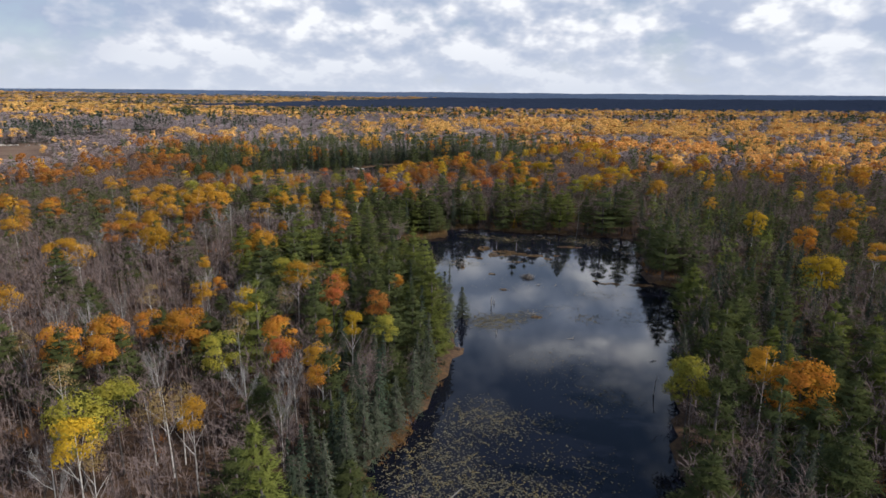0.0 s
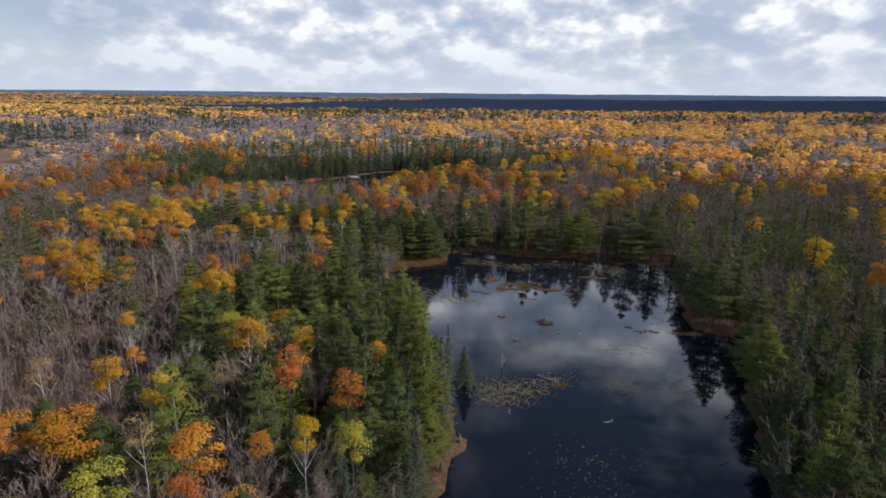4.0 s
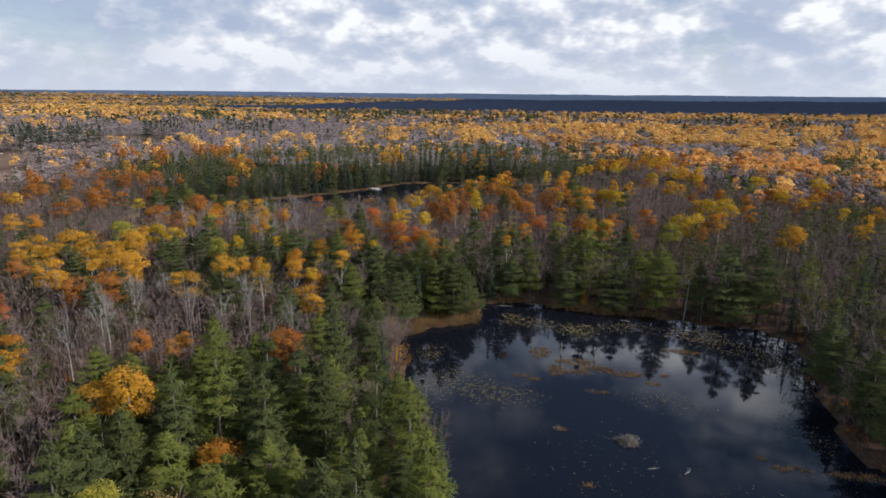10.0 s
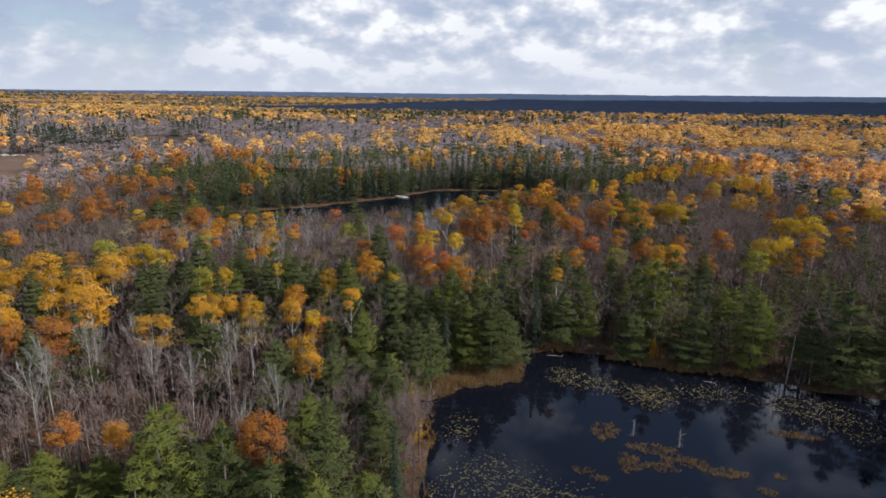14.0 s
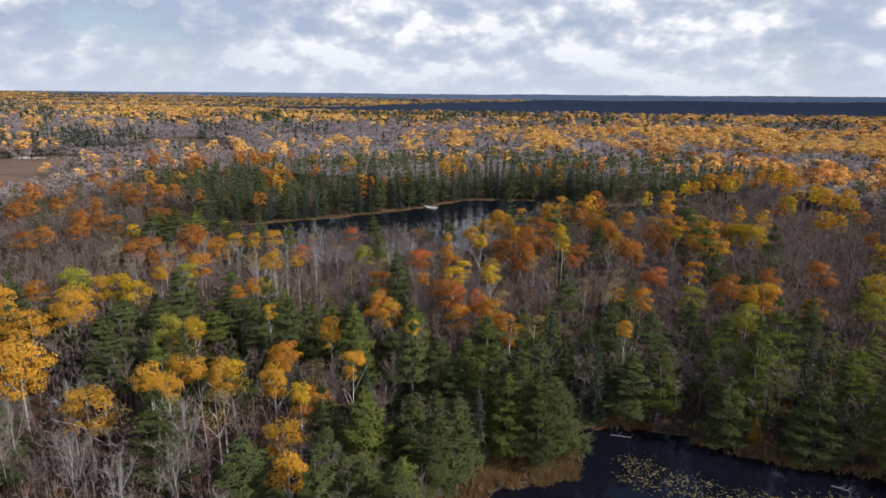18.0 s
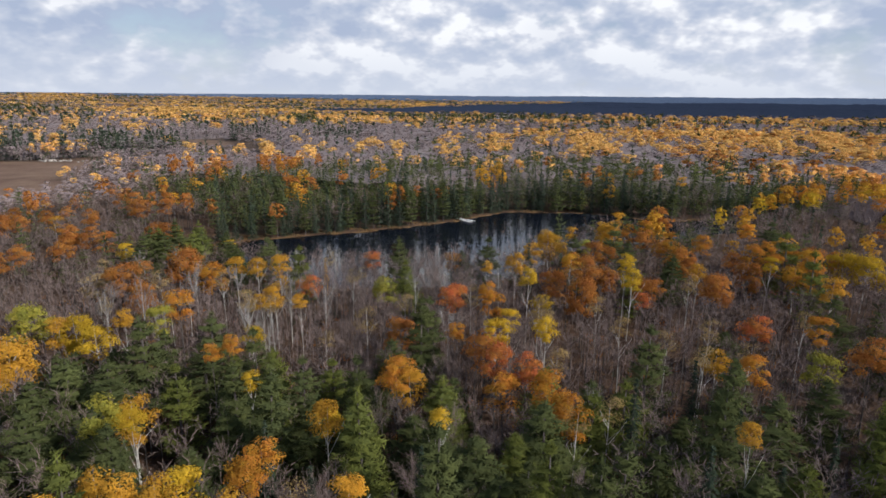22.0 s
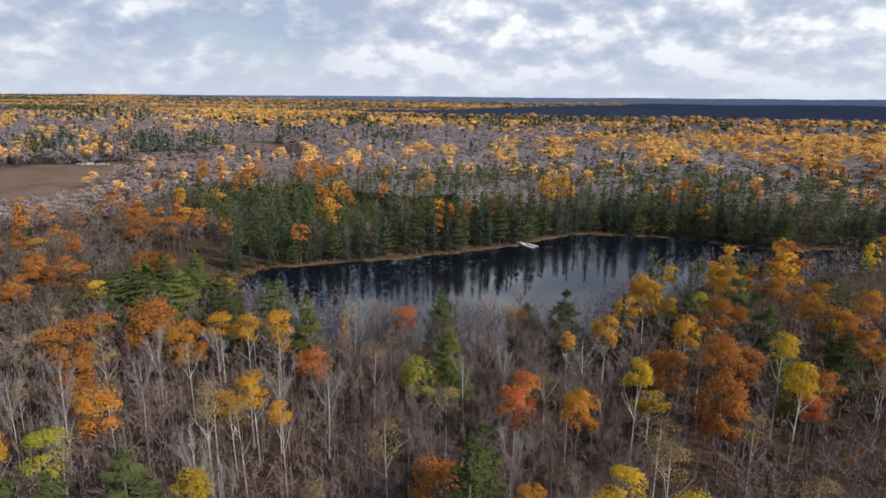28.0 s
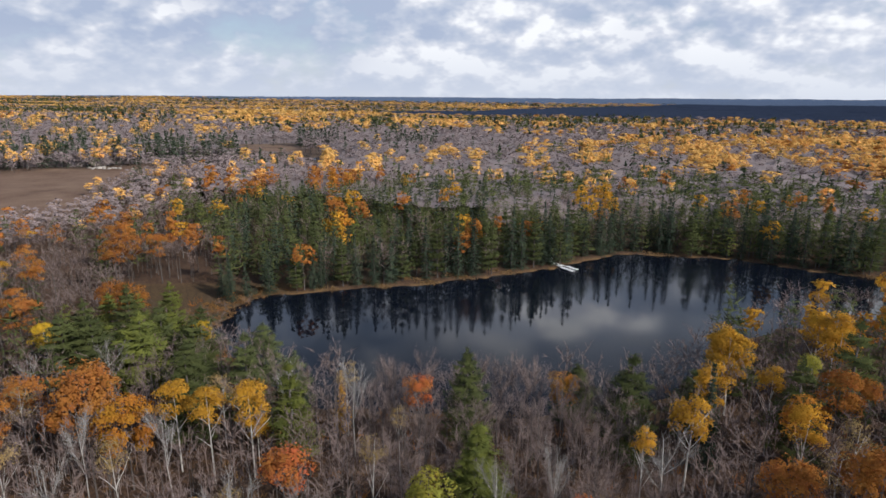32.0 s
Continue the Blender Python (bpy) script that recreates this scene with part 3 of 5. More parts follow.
def bare_tree(rng, twigs, width, h=15.0, r=2.6, thick=0.11):
    """A leafless crown: trunk, rising limbs, and fine twigs."""
    s, arms = Soup(), []
    s.tube([(0, 0, -0.3), (rng.normal(0, .1), rng.normal(0, .1), h * 0.4), (rng.normal(0, .2), rng.normal(0, .2), h * 0.9)], [thick, thick * 0.75, thick * 0.15], 5)
    heads = []
    for k in range(rng.randint(5, 7)):
        z = h * rng.uniform(0.34, 0.68)
        a = k * 2.4 + rng.uniform(-0.4, 0.4)
        ln = (h * 0.95 - z) * rng.uniform(0.6, 0.95)
        sp = r * rng.uniform(0.45, 1.0)
        b = Vector((0, 0, z))
        m = b + Vector((math.cos(a) * sp * 0.55, math.sin(a) * sp * 0.55, ln * 0.45))
        e = b + Vector((math.cos(a) * sp, math.sin(a) * sp, ln))
        limb = Soup()
        limb.tube([b, m, e], [thick * 0.34, thick * 0.2, thick * 0.06], 3)
        arms.append(limb)
        heads += [(np.array(b), np.array(m)), (np.array(m), np.array(e)), (np.array(m), np.array(e))]
    heads.append((np.array([0, 0, h * 0.6]), np.array([0, 0, h * 0.9])))
    A, B = [], []
    for i in range(twigs):
        if i > twigs * 0.4:  # side twigs of the first ones
            q = rng.randint(int(twigs * 0.4))
            a = A[q] + (B[q] - A[q]) * rng.uniform(0.2, 0.9)
            d, long = (B[q] - A[q]) * 0.4 + rng.normal(0, 0.55, 3) + np.array([0, 0, 0.35]), rng.uniform(0.5, 1.3)
        else:
            p, q = heads[rng.randint(len(heads))]
            a = p + (q - p) * rng.uniform(0.05, 1)
            out = np.array([a[0], a[1], 0.0])
            d, long = rng.normal(0, 0.42, 3) + out / (np.linalg.norm(out) + 0.5) * 0.6 + np.array([0, 0, 1.0]), rng.uniform(0.9, 2.4)
        A.append(a)
        B.append(a + d / np.linalg.norm(d) * long)
    return s, arms, ribbons(np.array(A), np.array(B), width, rng)


def crown_mesh(name, corners, mat):
    return mesh_of(name, corners[:, :3], tris(len(corners) // 3), mat, normals=corners[:, 3:])


R = np.random.RandomState(5)
LEAFY = [(*leafy_trunk(np.random.RandomState(20 + k), limbs=5), leafy_crown(np.random.RandomState(40 + k), 2400, 0.225, low=0.45)) for k in range(6)]


def wood_set(trees, mat):
    """Trunk and limb meshes of a set of trees in one bark."""
    return [(t[0].mesh("trunk", mat, True), [a.mesh("limb", mat, True) for a in t[1]]) for t in trees]


LEAFY_WOOD = {"bark": wood_set(LEAFY, BARK), "birch": wood_set(LEAFY, BIRCH)}
LEAFY_CROWN = [crown_mesh("crown", t[2], LEAF["gold"]) for t in LEAFY]
BROAD_CROWN = [crown_mesh("crown", leafy_crown(np.random.RandomState(50 + k), 4600, 0.27, r=5.0, low=0.30), LEAF["rust"]) for k in range(3)]
THIN_CROWN = [crown_mesh("crown", leafy_crown(np.random.RandomState(60 + k), 900, 0.19, low=0.42), LEAF["pale"]) for k in range(3)]
PINE_CROWN = [crown_mesh("crown", pine_crown(np.random.RandomState(80 + k), 10 + k % 3, 7, 60, 0.40, r=3.3, low=(0.08, 0.14, 0.20)[k % 3]), LEAF["pine"]) for k in range(6)]
SPRUCE_CROWN = [crown_mesh("crown", conifer_crown(np.random.RandomState(90 + k), 21, 8, 13, 0.36, r=2.2, low=0.04, droop=0.10, shape=0.92, ragged=0.18), LEAF["spruce"]) for k in range(4)]
CONIFER_TRUNK = conifer_trunk().mesh("trunk", BARK, True)
BARE = [bare_tree(np.random.RandomState(100 + k), 720, 0.018) for k in range(5)]
BARE_WOOD = {"bark": wood_set(BARE, BARK), "birch": wood_set(BARE, BIRCH)}
BARE_TWIGS = [crown_mesh("crown", t[2], TWIG) for t in BARE]

KIND = {  # name, label, trunk, crown set, leaf
    "yellow": ("birch_tree", "bright yellow birch with a slender pale trunk", "birch", "yellow"),
    "gold": ("aspen_tree", "golden-yellow aspen with a rounded leafy crown", "birch", "gold"),
    "orange": ("maple_tree", "orange maple with a full autumn crown", "bark", "orange"),
    "rust": ("oak_tree", "rust-brown oak with a broad autumn crown", "bark", "rust"),
    "red": ("maple_tree", "red-orange maple standing among bare trees", "bark", "red"),
    "olive": ("poplar_tree", "olive-yellow poplar still turning colour", "bark", "olive"),
    "pale": ("thinning_birch", "half-bare birch with thin pale gold leaves", "birch", "pale"),
    "pine": ("pine_tree", "dark green white pine with layered boughs", "", "pine"),
    "bright_pine": ("pine_tree", "green white pine with layered boughs, coloured light as if sunlit", "", "bright_pine"),
    "spruce": ("spruce_tree", "narrow dark spruce beside the water", "", "spruce"),
    "grey_spruce": ("spruce_tree", "narrow spruce with grey-green needles", "", "grey_spruce"),
    "tamarack": ("tamarack_tree", "narrow golden tamarack at the water's edge", "", "gold"),
    "bare": ("bare_tree", "leafless grey-brown tree with fine twigs", "bark", ""),
    "bare_birch": ("bare_birch", "leafless birch with a white forked trunk", "birch", ""),
}
CATEGORY = {"pine_tree": "pine", "spruce_tree": "spruce", "maple_tree": "maple", "oak_tree": "oak", "poplar_tree": "poplar", "aspen_tree": "aspen", "tamarack_tree": "tamarack"}


def with_material(ob, mat):
    ob.material_slots[0].link = "OBJECT"
    ob.material_slots[0].material = mat
    return ob


def plant(kind, x, y, height, radius):
    """One tree with its trunk and crown, standing on the ground."""
    name, label, bark, leaf = KIND[kind]
    thing = tagged(new(name), label, CATEGORY.get(name, "tree"), group=name.replace("_", " ") + "s of the woods")
    s = height / 15.0
    k = R.randint(1000)
    if kind in ("pine", "bright_pine"):
        part("trunk", CONIFER_TRUNK, thing)
        crown, w = part("crown", PINE_CROWN[k % 6], thing), radius / 3.0
        with_material(crown, LEAF[leaf])
    elif kind in ("spruce", "grey_spruce", "tamarack"):
        part("trunk", CONIFER_TRUNK, thing)
        crown, w = part("crown", SPRUCE_CROWN[k % 4], thing), radius / 2.2
        with_material(crown, LEAF[leaf])
    elif kind in ("bare", "bare_birch"):
        trunk, limbs = BARE_WOOD[bark][k % 5]
        part("trunk", trunk, thing)
        for limb in limbs:
            part("limb", limb, thing)
        crown, w = part("crown", BARE_TWIGS[k % 5], thing), radius / 2.8
        if kind == "bare_birch":
            with_material(crown, PALE_TWIG)
    else:
        trunk, limbs = LEAFY_WOOD[bark][k % 6]
        part("trunk", trunk, thing)
        for limb in limbs:
            part("limb", limb, thing)
        crown = part("crown", THIN_CROWN[k % 3] if kind == "pale" else LEAFY_CROWN[k % 6], thing)
        w = radius / 3.2
        if radius > 4.0:
            crown.data, w = BROAD_CROWN[k % 3], radius / 5.0
        with_material(crown, LEAF[leaf])
        deep = min(1.0, max(0.4, 2.25 * radius / (15.0 * (0.70 if radius > 4.0 else 0.55) * s)))  # as deep as it is wide
        crown.matrix_basis = Matrix.LocRotScale((0, 0, 15.0 * (1 - deep)), None, (1, 1, deep))
    thing.matrix_basis = Matrix.LocRotScale((x, y, float(ground_z(x, y))), Euler((R.normal(0, 0.02), R.normal(0, 0.02), R.uniform(0, 6.28))), (w, w, s))
    return thing


# ---- the trees that stand out, one by one: x, y, height of the top, crown radius ----
YELLOW_A = [
    (-40.8, 50.2, 15.5, 2.6), (-18.7, 84.6, 15.5, 1.9), (-40.1, 95.8, 15.5, 3.2), (75.9, 130.4, 15.5, 5.2), (82.4, 182.2, 15.5, 3.7), (-66.4, 200.3, 18.5, 1.6),
    (-38.1, 213.6, 15.5, 0.9), (-54.3, 217.6, 10.5, 2.5), (-64.7, 217.7, 14.5, 1.2), (-103.0, 226.9, 14.5, 3.6), (-73.4, 231.5, 14.5, 2.0), (-36.8, 237.0, 17.8, 2.1),
    (-30.2, 240.7, 17.6, 2.1), (-35.8, 241.6, 17.7, 1.9), (45.1, 262.1, 15.5, 4.3), (49.8, 263.0, 15.5, 3.5), (-36.8, 265.2, 17.9, 2.1), (-18.2, 273.8, 17.0, 2.3),
    (-35.3, 273.9, 9.7, 2.6), (-19.4, 281.4, 18.1, 2.0), (60.8, 292.0, 15.5, 4.0), (67.1, 293.4, 15.5, 5.1), (10.2, 297.3, 15.5, 1.8), (31.7, 307.1, 15.5, 4.7),
]
YELLOW_B = [
    (28.1, 309.4, 15.4, 4.5), (95.7, 322.6, 15.5, 3.0), (125.1, 358.2, 15.5, 5.6), (100.5, 360.9, 15.5, 6.8), (56.2, 365.2, 15.5, 3.7),
]
YELLOW = YELLOW_A + YELLOW_B
GOLD_A = [
    (-30.8, 55.8, 15.5, 1.9), (41.4, 77.0, 15.5, 2.7), (-49.4, 98.2, 15.5, 2.3), (-56.8, 114.9, 15.5, 1.5), (-57.1, 139.1, 13.3, 2.8), (-52.6, 139.4, 15.9, 3.7),
    (-82.9, 142.7, 15.5, 4.4), (-89.5, 154.4, 17.1, 3.7), (-101.6, 161.2, 15.5, 4.4), (104.2, 172.9, 15.5, 3.7), (-102.2, 185.9, 15.5, 3.9), (-63.2, 186.3, 17.9, 2.2),
    (-85.7, 188.8, 17.6, 4.6), (-63.0, 189.1, 15.5, 1.9), (-61.5, 193.6, 15.5, 1.9), (-65.0, 193.7, 15.5, 2.3), (-58.7, 193.9, 15.5, 2.4), (-51.5, 194.5, 15.5, 2.3),
    (-42.1, 198.3, 16.5, 1.9), (110.0, 199.0, 15.5, 3.1), (-103.7, 201.0, 15.5, 5.0), (-122.0, 205.1, 15.5, 3.9), (-97.4, 208.6, 15.5, 2.4), (-116.4, 212.0, 15.5, 4.7),
]
GOLD_B = [
    (-102.4, 214.8, 15.5, 5.7), (-6.4, 218.0, 16.7, 1.2), (132.3, 223.4, 15.5, 3.6), (-45.0, 224.4, 14.5, 2.3), (-92.1, 225.6, 17.2, 1.8), (127.8, 229.1, 15.5, 4.8),
    (16.2, 241.7, 17.1, 2.1), (-71.7, 243.1, 16.2, 1.4), (-80.7, 245.4, 14.5, 1.7), (-80.5, 249.3, 15.1, 2.3), (71.3, 250.0, 15.5, 5.1), (-47.5, 278.8, 14.5, 1.3),
    (-41.2, 300.2, 14.5, 2.8), (-34.0, 302.0, 14.5, 1.9), (-38.8, 313.0, 14.5, 4.1),
]
GOLD = GOLD_A + GOLD_B
ORANGE_A = [
    (-19.0, 66.0, 15.0, 1.2), (44.7, 73.0, 15.0, 5.1), (-53.2, 73.8, 15.0, 2.6), (-26.7, 74.5, 15.0, 1.9), (-61.3, 77.8, 15.0, 3.8), (-56.3, 81.3, 15.0, 3.8),
    (-22.2, 82.3, 15.0, 1.0), (-29.9, 82.7, 15.0, 3.2), (-51.2, 83.9, 15.0, 2.3), (-45.7, 85.6, 15.0, 4.6), (-25.9, 101.2, 16.3, 2.8), (-47.7, 102.5, 15.0, 1.1),
    (-15.1, 107.7, 15.0, 0.9), (-37.7, 133.8, 9.7, 3.1), (-77.1, 148.1, 15.0, 2.4), (-51.7, 152.6, 15.3, 1.3), (88.2, 163.0, 15.0, 4.3), (-95.9, 165.1, 15.0, 2.8),
    (-138.7, 182.3, 15.0, 6.4), (-52.1, 198.4, 16.4, 2.2), (-70.6, 218.2, 17.1, 0.9), (-68.2, 219.4, 18.2, 1.5), (-45.5, 220.1, 17.7, 2.1), (-27.3, 227.4, 15.7, 2.7),
]
ORANGE_B = [
    (-36.0, 233.3, 15.9, 2.6), (-90.6, 235.9, 17.3, 2.7), (-43.8, 240.6, 15.3, 1.6), (-2.1, 241.4, 15.0, 2.3), (27.5, 243.3, 15.0, 2.3), (8.2, 251.4, 18.0, 2.2),
    (-42.2, 255.7, 17.4, 1.9), (-49.6, 258.7, 14.8, 2.5), (-103.8, 261.9, 14.0, 3.8), (-31.2, 295.2, 14.0, 3.1), (-14.8, 333.5, 15.3, 2.8), (40.9, 429.1, 15.0, 7.2),
    (54.7, 441.6, 15.0, 10.0),
]
ORANGE = ORANGE_A + ORANGE_B
RUST_A = [
    (-17.2, 98.4, 14.5, 2.6), (-89.1, 177.6, 14.5, 3.5), (-83.7, 178.7, 15.3, 5.3), (-53.2, 241.5, 14.5, 3.0), (14.0, 248.0, 16.9, 2.8), (-119.6, 254.0, 14.4, 4.7),
    (-110.8, 261.2, 17.2, 5.5), (25.7, 264.7, 14.5, 2.4), (-26.7, 267.5, 16.4, 3.9), (-4.2, 273.9, 17.0, 2.7), (-27.0, 277.3, 17.8, 2.9), (-24.8, 286.8, 13.5, 5.1),
    (-6.7, 300.0, 15.5, 3.9), (7.0, 300.3, 13.5, 3.7), (-23.8, 305.6, 13.5, 2.9),
]
RUST = RUST_A
OLIVE_A = [
    (-45.6, 57.0, 15.0, 4.0), (-43.0, 60.7, 15.0, 3.3), (-36.5, 76.2, 15.0, 2.9), (31.4, 77.2, 13.4, 3.8), (-13.5, 85.2, 15.0, 2.1), (-41.2, 117.6, 15.0, 2.4),
    (-72.5, 201.4, 17.7, 2.6), (-113.8, 227.4, 15.0, 3.8), (-87.5, 227.9, 17.3, 2.4), (15.1, 236.4, 15.0, 2.8), (7.0, 244.5, 15.1, 2.6), (38.9, 248.9, 15.0, 3.2),
    (-65.2, 263.3, 14.0, 3.1), (-29.4, 309.6, 14.0, 2.0),
]
OLIVE = OLIVE_A
PALE_A = [
    (-36.4, 60.7, 14.0, 2.5), (-35.6, 118.7, 14.0, 2.3), (-67.4, 183.2, 14.0, 2.8), (-56.0, 188.7, 14.0, 2.7), (-47.7, 199.2, 14.0, 2.2), (-24.0, 221.4, 14.0, 1.9),
    (-20.4, 226.0, 14.0, 2.0), (-63.9, 236.6, 13.0, 1.5), (-62.1, 248.6, 13.0, 2.5), (-128.1, 255.1, 10.6, 5.5),
]
PALE = PALE_A
PINES_A = [
    (-19.0, 46.7, 18.5, 2.1), (30.5, 64.9, 18.5, 2.7), (-17.6, 67.7, 18.5, 2.0), (-36.3, 90.5, 18.5, 3.7), (-28.3, 96.9, 18.5, 1.7), (-16.0, 103.7, 18.5, 2.3),
    (-8.0, 106.3, 18.5, 2.6), (-46.1, 117.8, 18.5, 3.6), (-17.7, 121.9, 18.5, 2.6), (-11.0, 125.5, 18.5, 3.0), (-32.4, 135.3, 18.5, 2.6), (-43.5, 135.4, 18.5, 2.8),
    (-14.8, 135.5, 18.5, 2.1), (50.2, 136.0, 8.5, 4.4), (-26.9, 140.0, 18.5, 3.3), (-41.3, 140.5, 18.5, 3.3), (-20.8, 142.3, 18.5, 2.4), (-38.2, 149.5, 18.5, 2.5),
    (-45.6, 150.6, 18.5, 3.4), (-30.1, 155.0, 19.3, 3.1), (49.1, 155.0, 18.1, 3.9), (-66.5, 191.2, 18.5, 2.6), (-26.7, 194.0, 14.1, 2.6), (-65.3, 196.4, 18.5, 2.7),
]
PINES_B = [
    (-21.5, 202.3, 14.1, 2.8), (-20.1, 205.2, 18.5, 2.4), (-35.9, 205.4, 18.5, 3.4), (-25.2, 206.0, 18.5, 2.7), (49.7, 208.8, 18.5, 4.4), (42.9, 208.9, 18.1, 5.0),
    (-45.5, 209.8, 18.5, 2.7), (-16.6, 209.9, 10.9, 3.0), (-58.2, 211.2, 18.5, 3.3), (28.4, 211.8, 16.5, 3.7), (-82.5, 212.8, 15.5, 3.8), (19.2, 212.8, 12.1, 3.7),
    (-73.1, 214.1, 15.5, 2.9), (8.1, 214.6, 10.9, 3.4), (-66.3, 216.5, 15.5, 2.7), (12.7, 219.7, 18.5, 3.2), (-84.4, 221.1, 18.5, 3.8), (-59.1, 221.3, 15.5, 2.7),
    (-64.8, 222.7, 15.5, 1.9), (-7.9, 223.0, 18.5, 3.4), (-52.8, 223.6, 15.5, 2.1), (17.6, 229.0, 18.5, 3.4), (-48.8, 238.4, 19.4, 2.6), (-16.0, 239.6, 18.1, 3.6),
]
PINES_C = [
    (-63.2, 270.4, 15.5, 2.5), (-104.1, 271.7, 15.5, 3.2), (-132.1, 274.4, 15.5, 3.9), (-90.4, 275.3, 15.5, 2.1), (-128.2, 276.2, 15.5, 4.4), (-101.9, 279.9, 15.5, 3.3),
    (-123.4, 280.1, 15.5, 4.3), (-69.9, 285.2, 17.0, 3.0), (32.5, 289.6, 18.5, 3.4), (17.4, 292.3, 18.5, 3.5), (-9.1, 293.0, 15.5, 3.4), (-19.1, 299.9, 15.5, 3.7),
    (16.5, 310.5, 18.5, 4.7), (-22.5, 317.5, 17.0, 3.8), (18.0, 334.7, 16.4, 4.9),
]
PINES = PINES_A + PINES_B + PINES_C
SPRUCES_A = [
    (-13.9, 50.6, 15.0, 1.4), (-13.4, 58.1, 15.0, 1.8), (-13.5, 66.5, 15.0, 2.0), (-12.3, 69.4, 9.0, 2.2), (-10.5, 75.8, 9.0, 2.1), (-8.8, 80.2, 11.4, 2.0),
    (-7.5, 86.6, 10.2, 2.1), (-6.9, 89.9, 13.8, 1.9), (-5.3, 108.8, 15.0, 2.0), (-5.2, 115.0, 15.0, 1.3), (-2.7, 124.4, 7.0, 2.4),
]
SPRUCES = SPRUCES_A
TAMARACKS = [(-89.1, 284.8, 10.0, 1.2), (-27.0, 182.5, 7.5, 1.5), (-26.0, 179.0, 5.0, 1.2), (12.5, 215.5, 4.5, 1.1)]

GOLD += [(-96.1, 267.2, 14.5, 2.3), (-92.6, 270.3, 14.5, 2.6), (-101.7, 267.3, 14.0, 2.4), (-93.8, 272.6, 9.0, 1.7), (-43.4, 289.1, 14.5, 2.8), (-5.9, 246.4, 13.0, 2.2), (-50.4, 210.5, 16.0, 2.1)]
YELLOW += [(-118.1, 288.3, 12.0, 1.9), (-141.1, 276.9, 12.0, 2.3), (-47.0, 193.0, 14.0, 1.6)]
ORANGE += [(-34.0, 229.5, 13.0, 3.0), (-31.5, 232.5, 15.0, 2.6), (-43.1, 263.2, 13.0, 2.4), (-58.1, 159.3, 11.0, 2.0), (-54.8, 204.7, 14.0, 2.2), (-25.0, 224.0, 14.0, 2.9), (-48.5, 228.5, 14.0, 3.0)]
RUST += [(-107.8, 246.2, 14.0, 3.6), (-1.4, 286.2, 14.0, 3.8)]
PALE += [(-83.5, 252.0, 13.0, 2.1), (-80.9, 254.8, 13.0, 1.8), (-76.2, 278.2, 11.0, 1.4), (-48.7, 269.6, 12.0, 2.8), (-59.7, 260.9, 12.0, 2.1)]
RED = [(-80.9, 262.5, 13.0, 3.2), (-75.1, 281.4, 14.0, 2.1), (2.1, 264.2, 13.0, 3.0), (-50.8, 266.5, 13.0, 2.5), (-15.6, 278.5, 11.0, 2.0)]
PINES += [(-64.6, 276.2, 12.0, 3.1), (-97.0, 283.9, 12.0, 2.4), (-109.5, 277.3, 14.0, 4.2), (-18.1, 287.6, 13.0, 2.9), (-50.4, 245.4, 17.0, 2.8), (-47.1, 179.7, 14.0, 3.8), (-37.1, 189.4, 16.0, 3.3),
          (-28.2, 188.8, 15.0, 2.9), (-17.3, 201.6, 15.0, 2.7)]
BRIGHT_PINES = [(-35.0, 162.9, 15.0, 4.2), (-51.0, 158.8, 14.0, 4.4), (-43.7, 158.8, 13.0, 3.0), (-53.7, 151.2, 12.0, 4.2), (-60.0, 150.2, 12.0, 4.3)]
BARE_TREES = [(-42.0, 271.6, 13.0, 2.9), (-70.2, 176.1, 12.0, 4.0)]
BARE_BIRCHES = [(-45.6, 281.8, 13.0, 3.0), (-78.6, 180.7, 14.0, 2.4), (-53.9, 177.4, 14.0, 1.7), (-57.6, 184.8, 15.0, 2.0), (-22.6, 228.6, 14.0, 1.4)]

placed = []
for kind, rows in (("yellow", YELLOW), ("gold", GOLD), ("orange", ORANGE), ("rust", RUST), ("olive", OLIVE), ("pale", PALE), ("pine", PINES), ("grey_spruce", SPRUCES), ("tamarack", TAMARACKS), ("red", RED),
                   ("bright_pine", BRIGHT_PINES), ("bare", BARE_TREES), ("bare_birch", BARE_BIRCHES)):
    for i, (x, y, top, radius) in enumerate(rows):
        tall = top - float(ground_z(x, y))
        if kind == "pine":
            radius = max(radius * 1.35, 3.9)
            plant("bright_pine" if i % 3 == 0 else "pine", x, y, tall, radius)
        else:
            plant("red" if kind == "orange" and (i % 7 == 3) else kind, x, y, tall, min(max(radius * 1.15, 1.6), 6.0))
        placed.append((x, y, radius, kind))

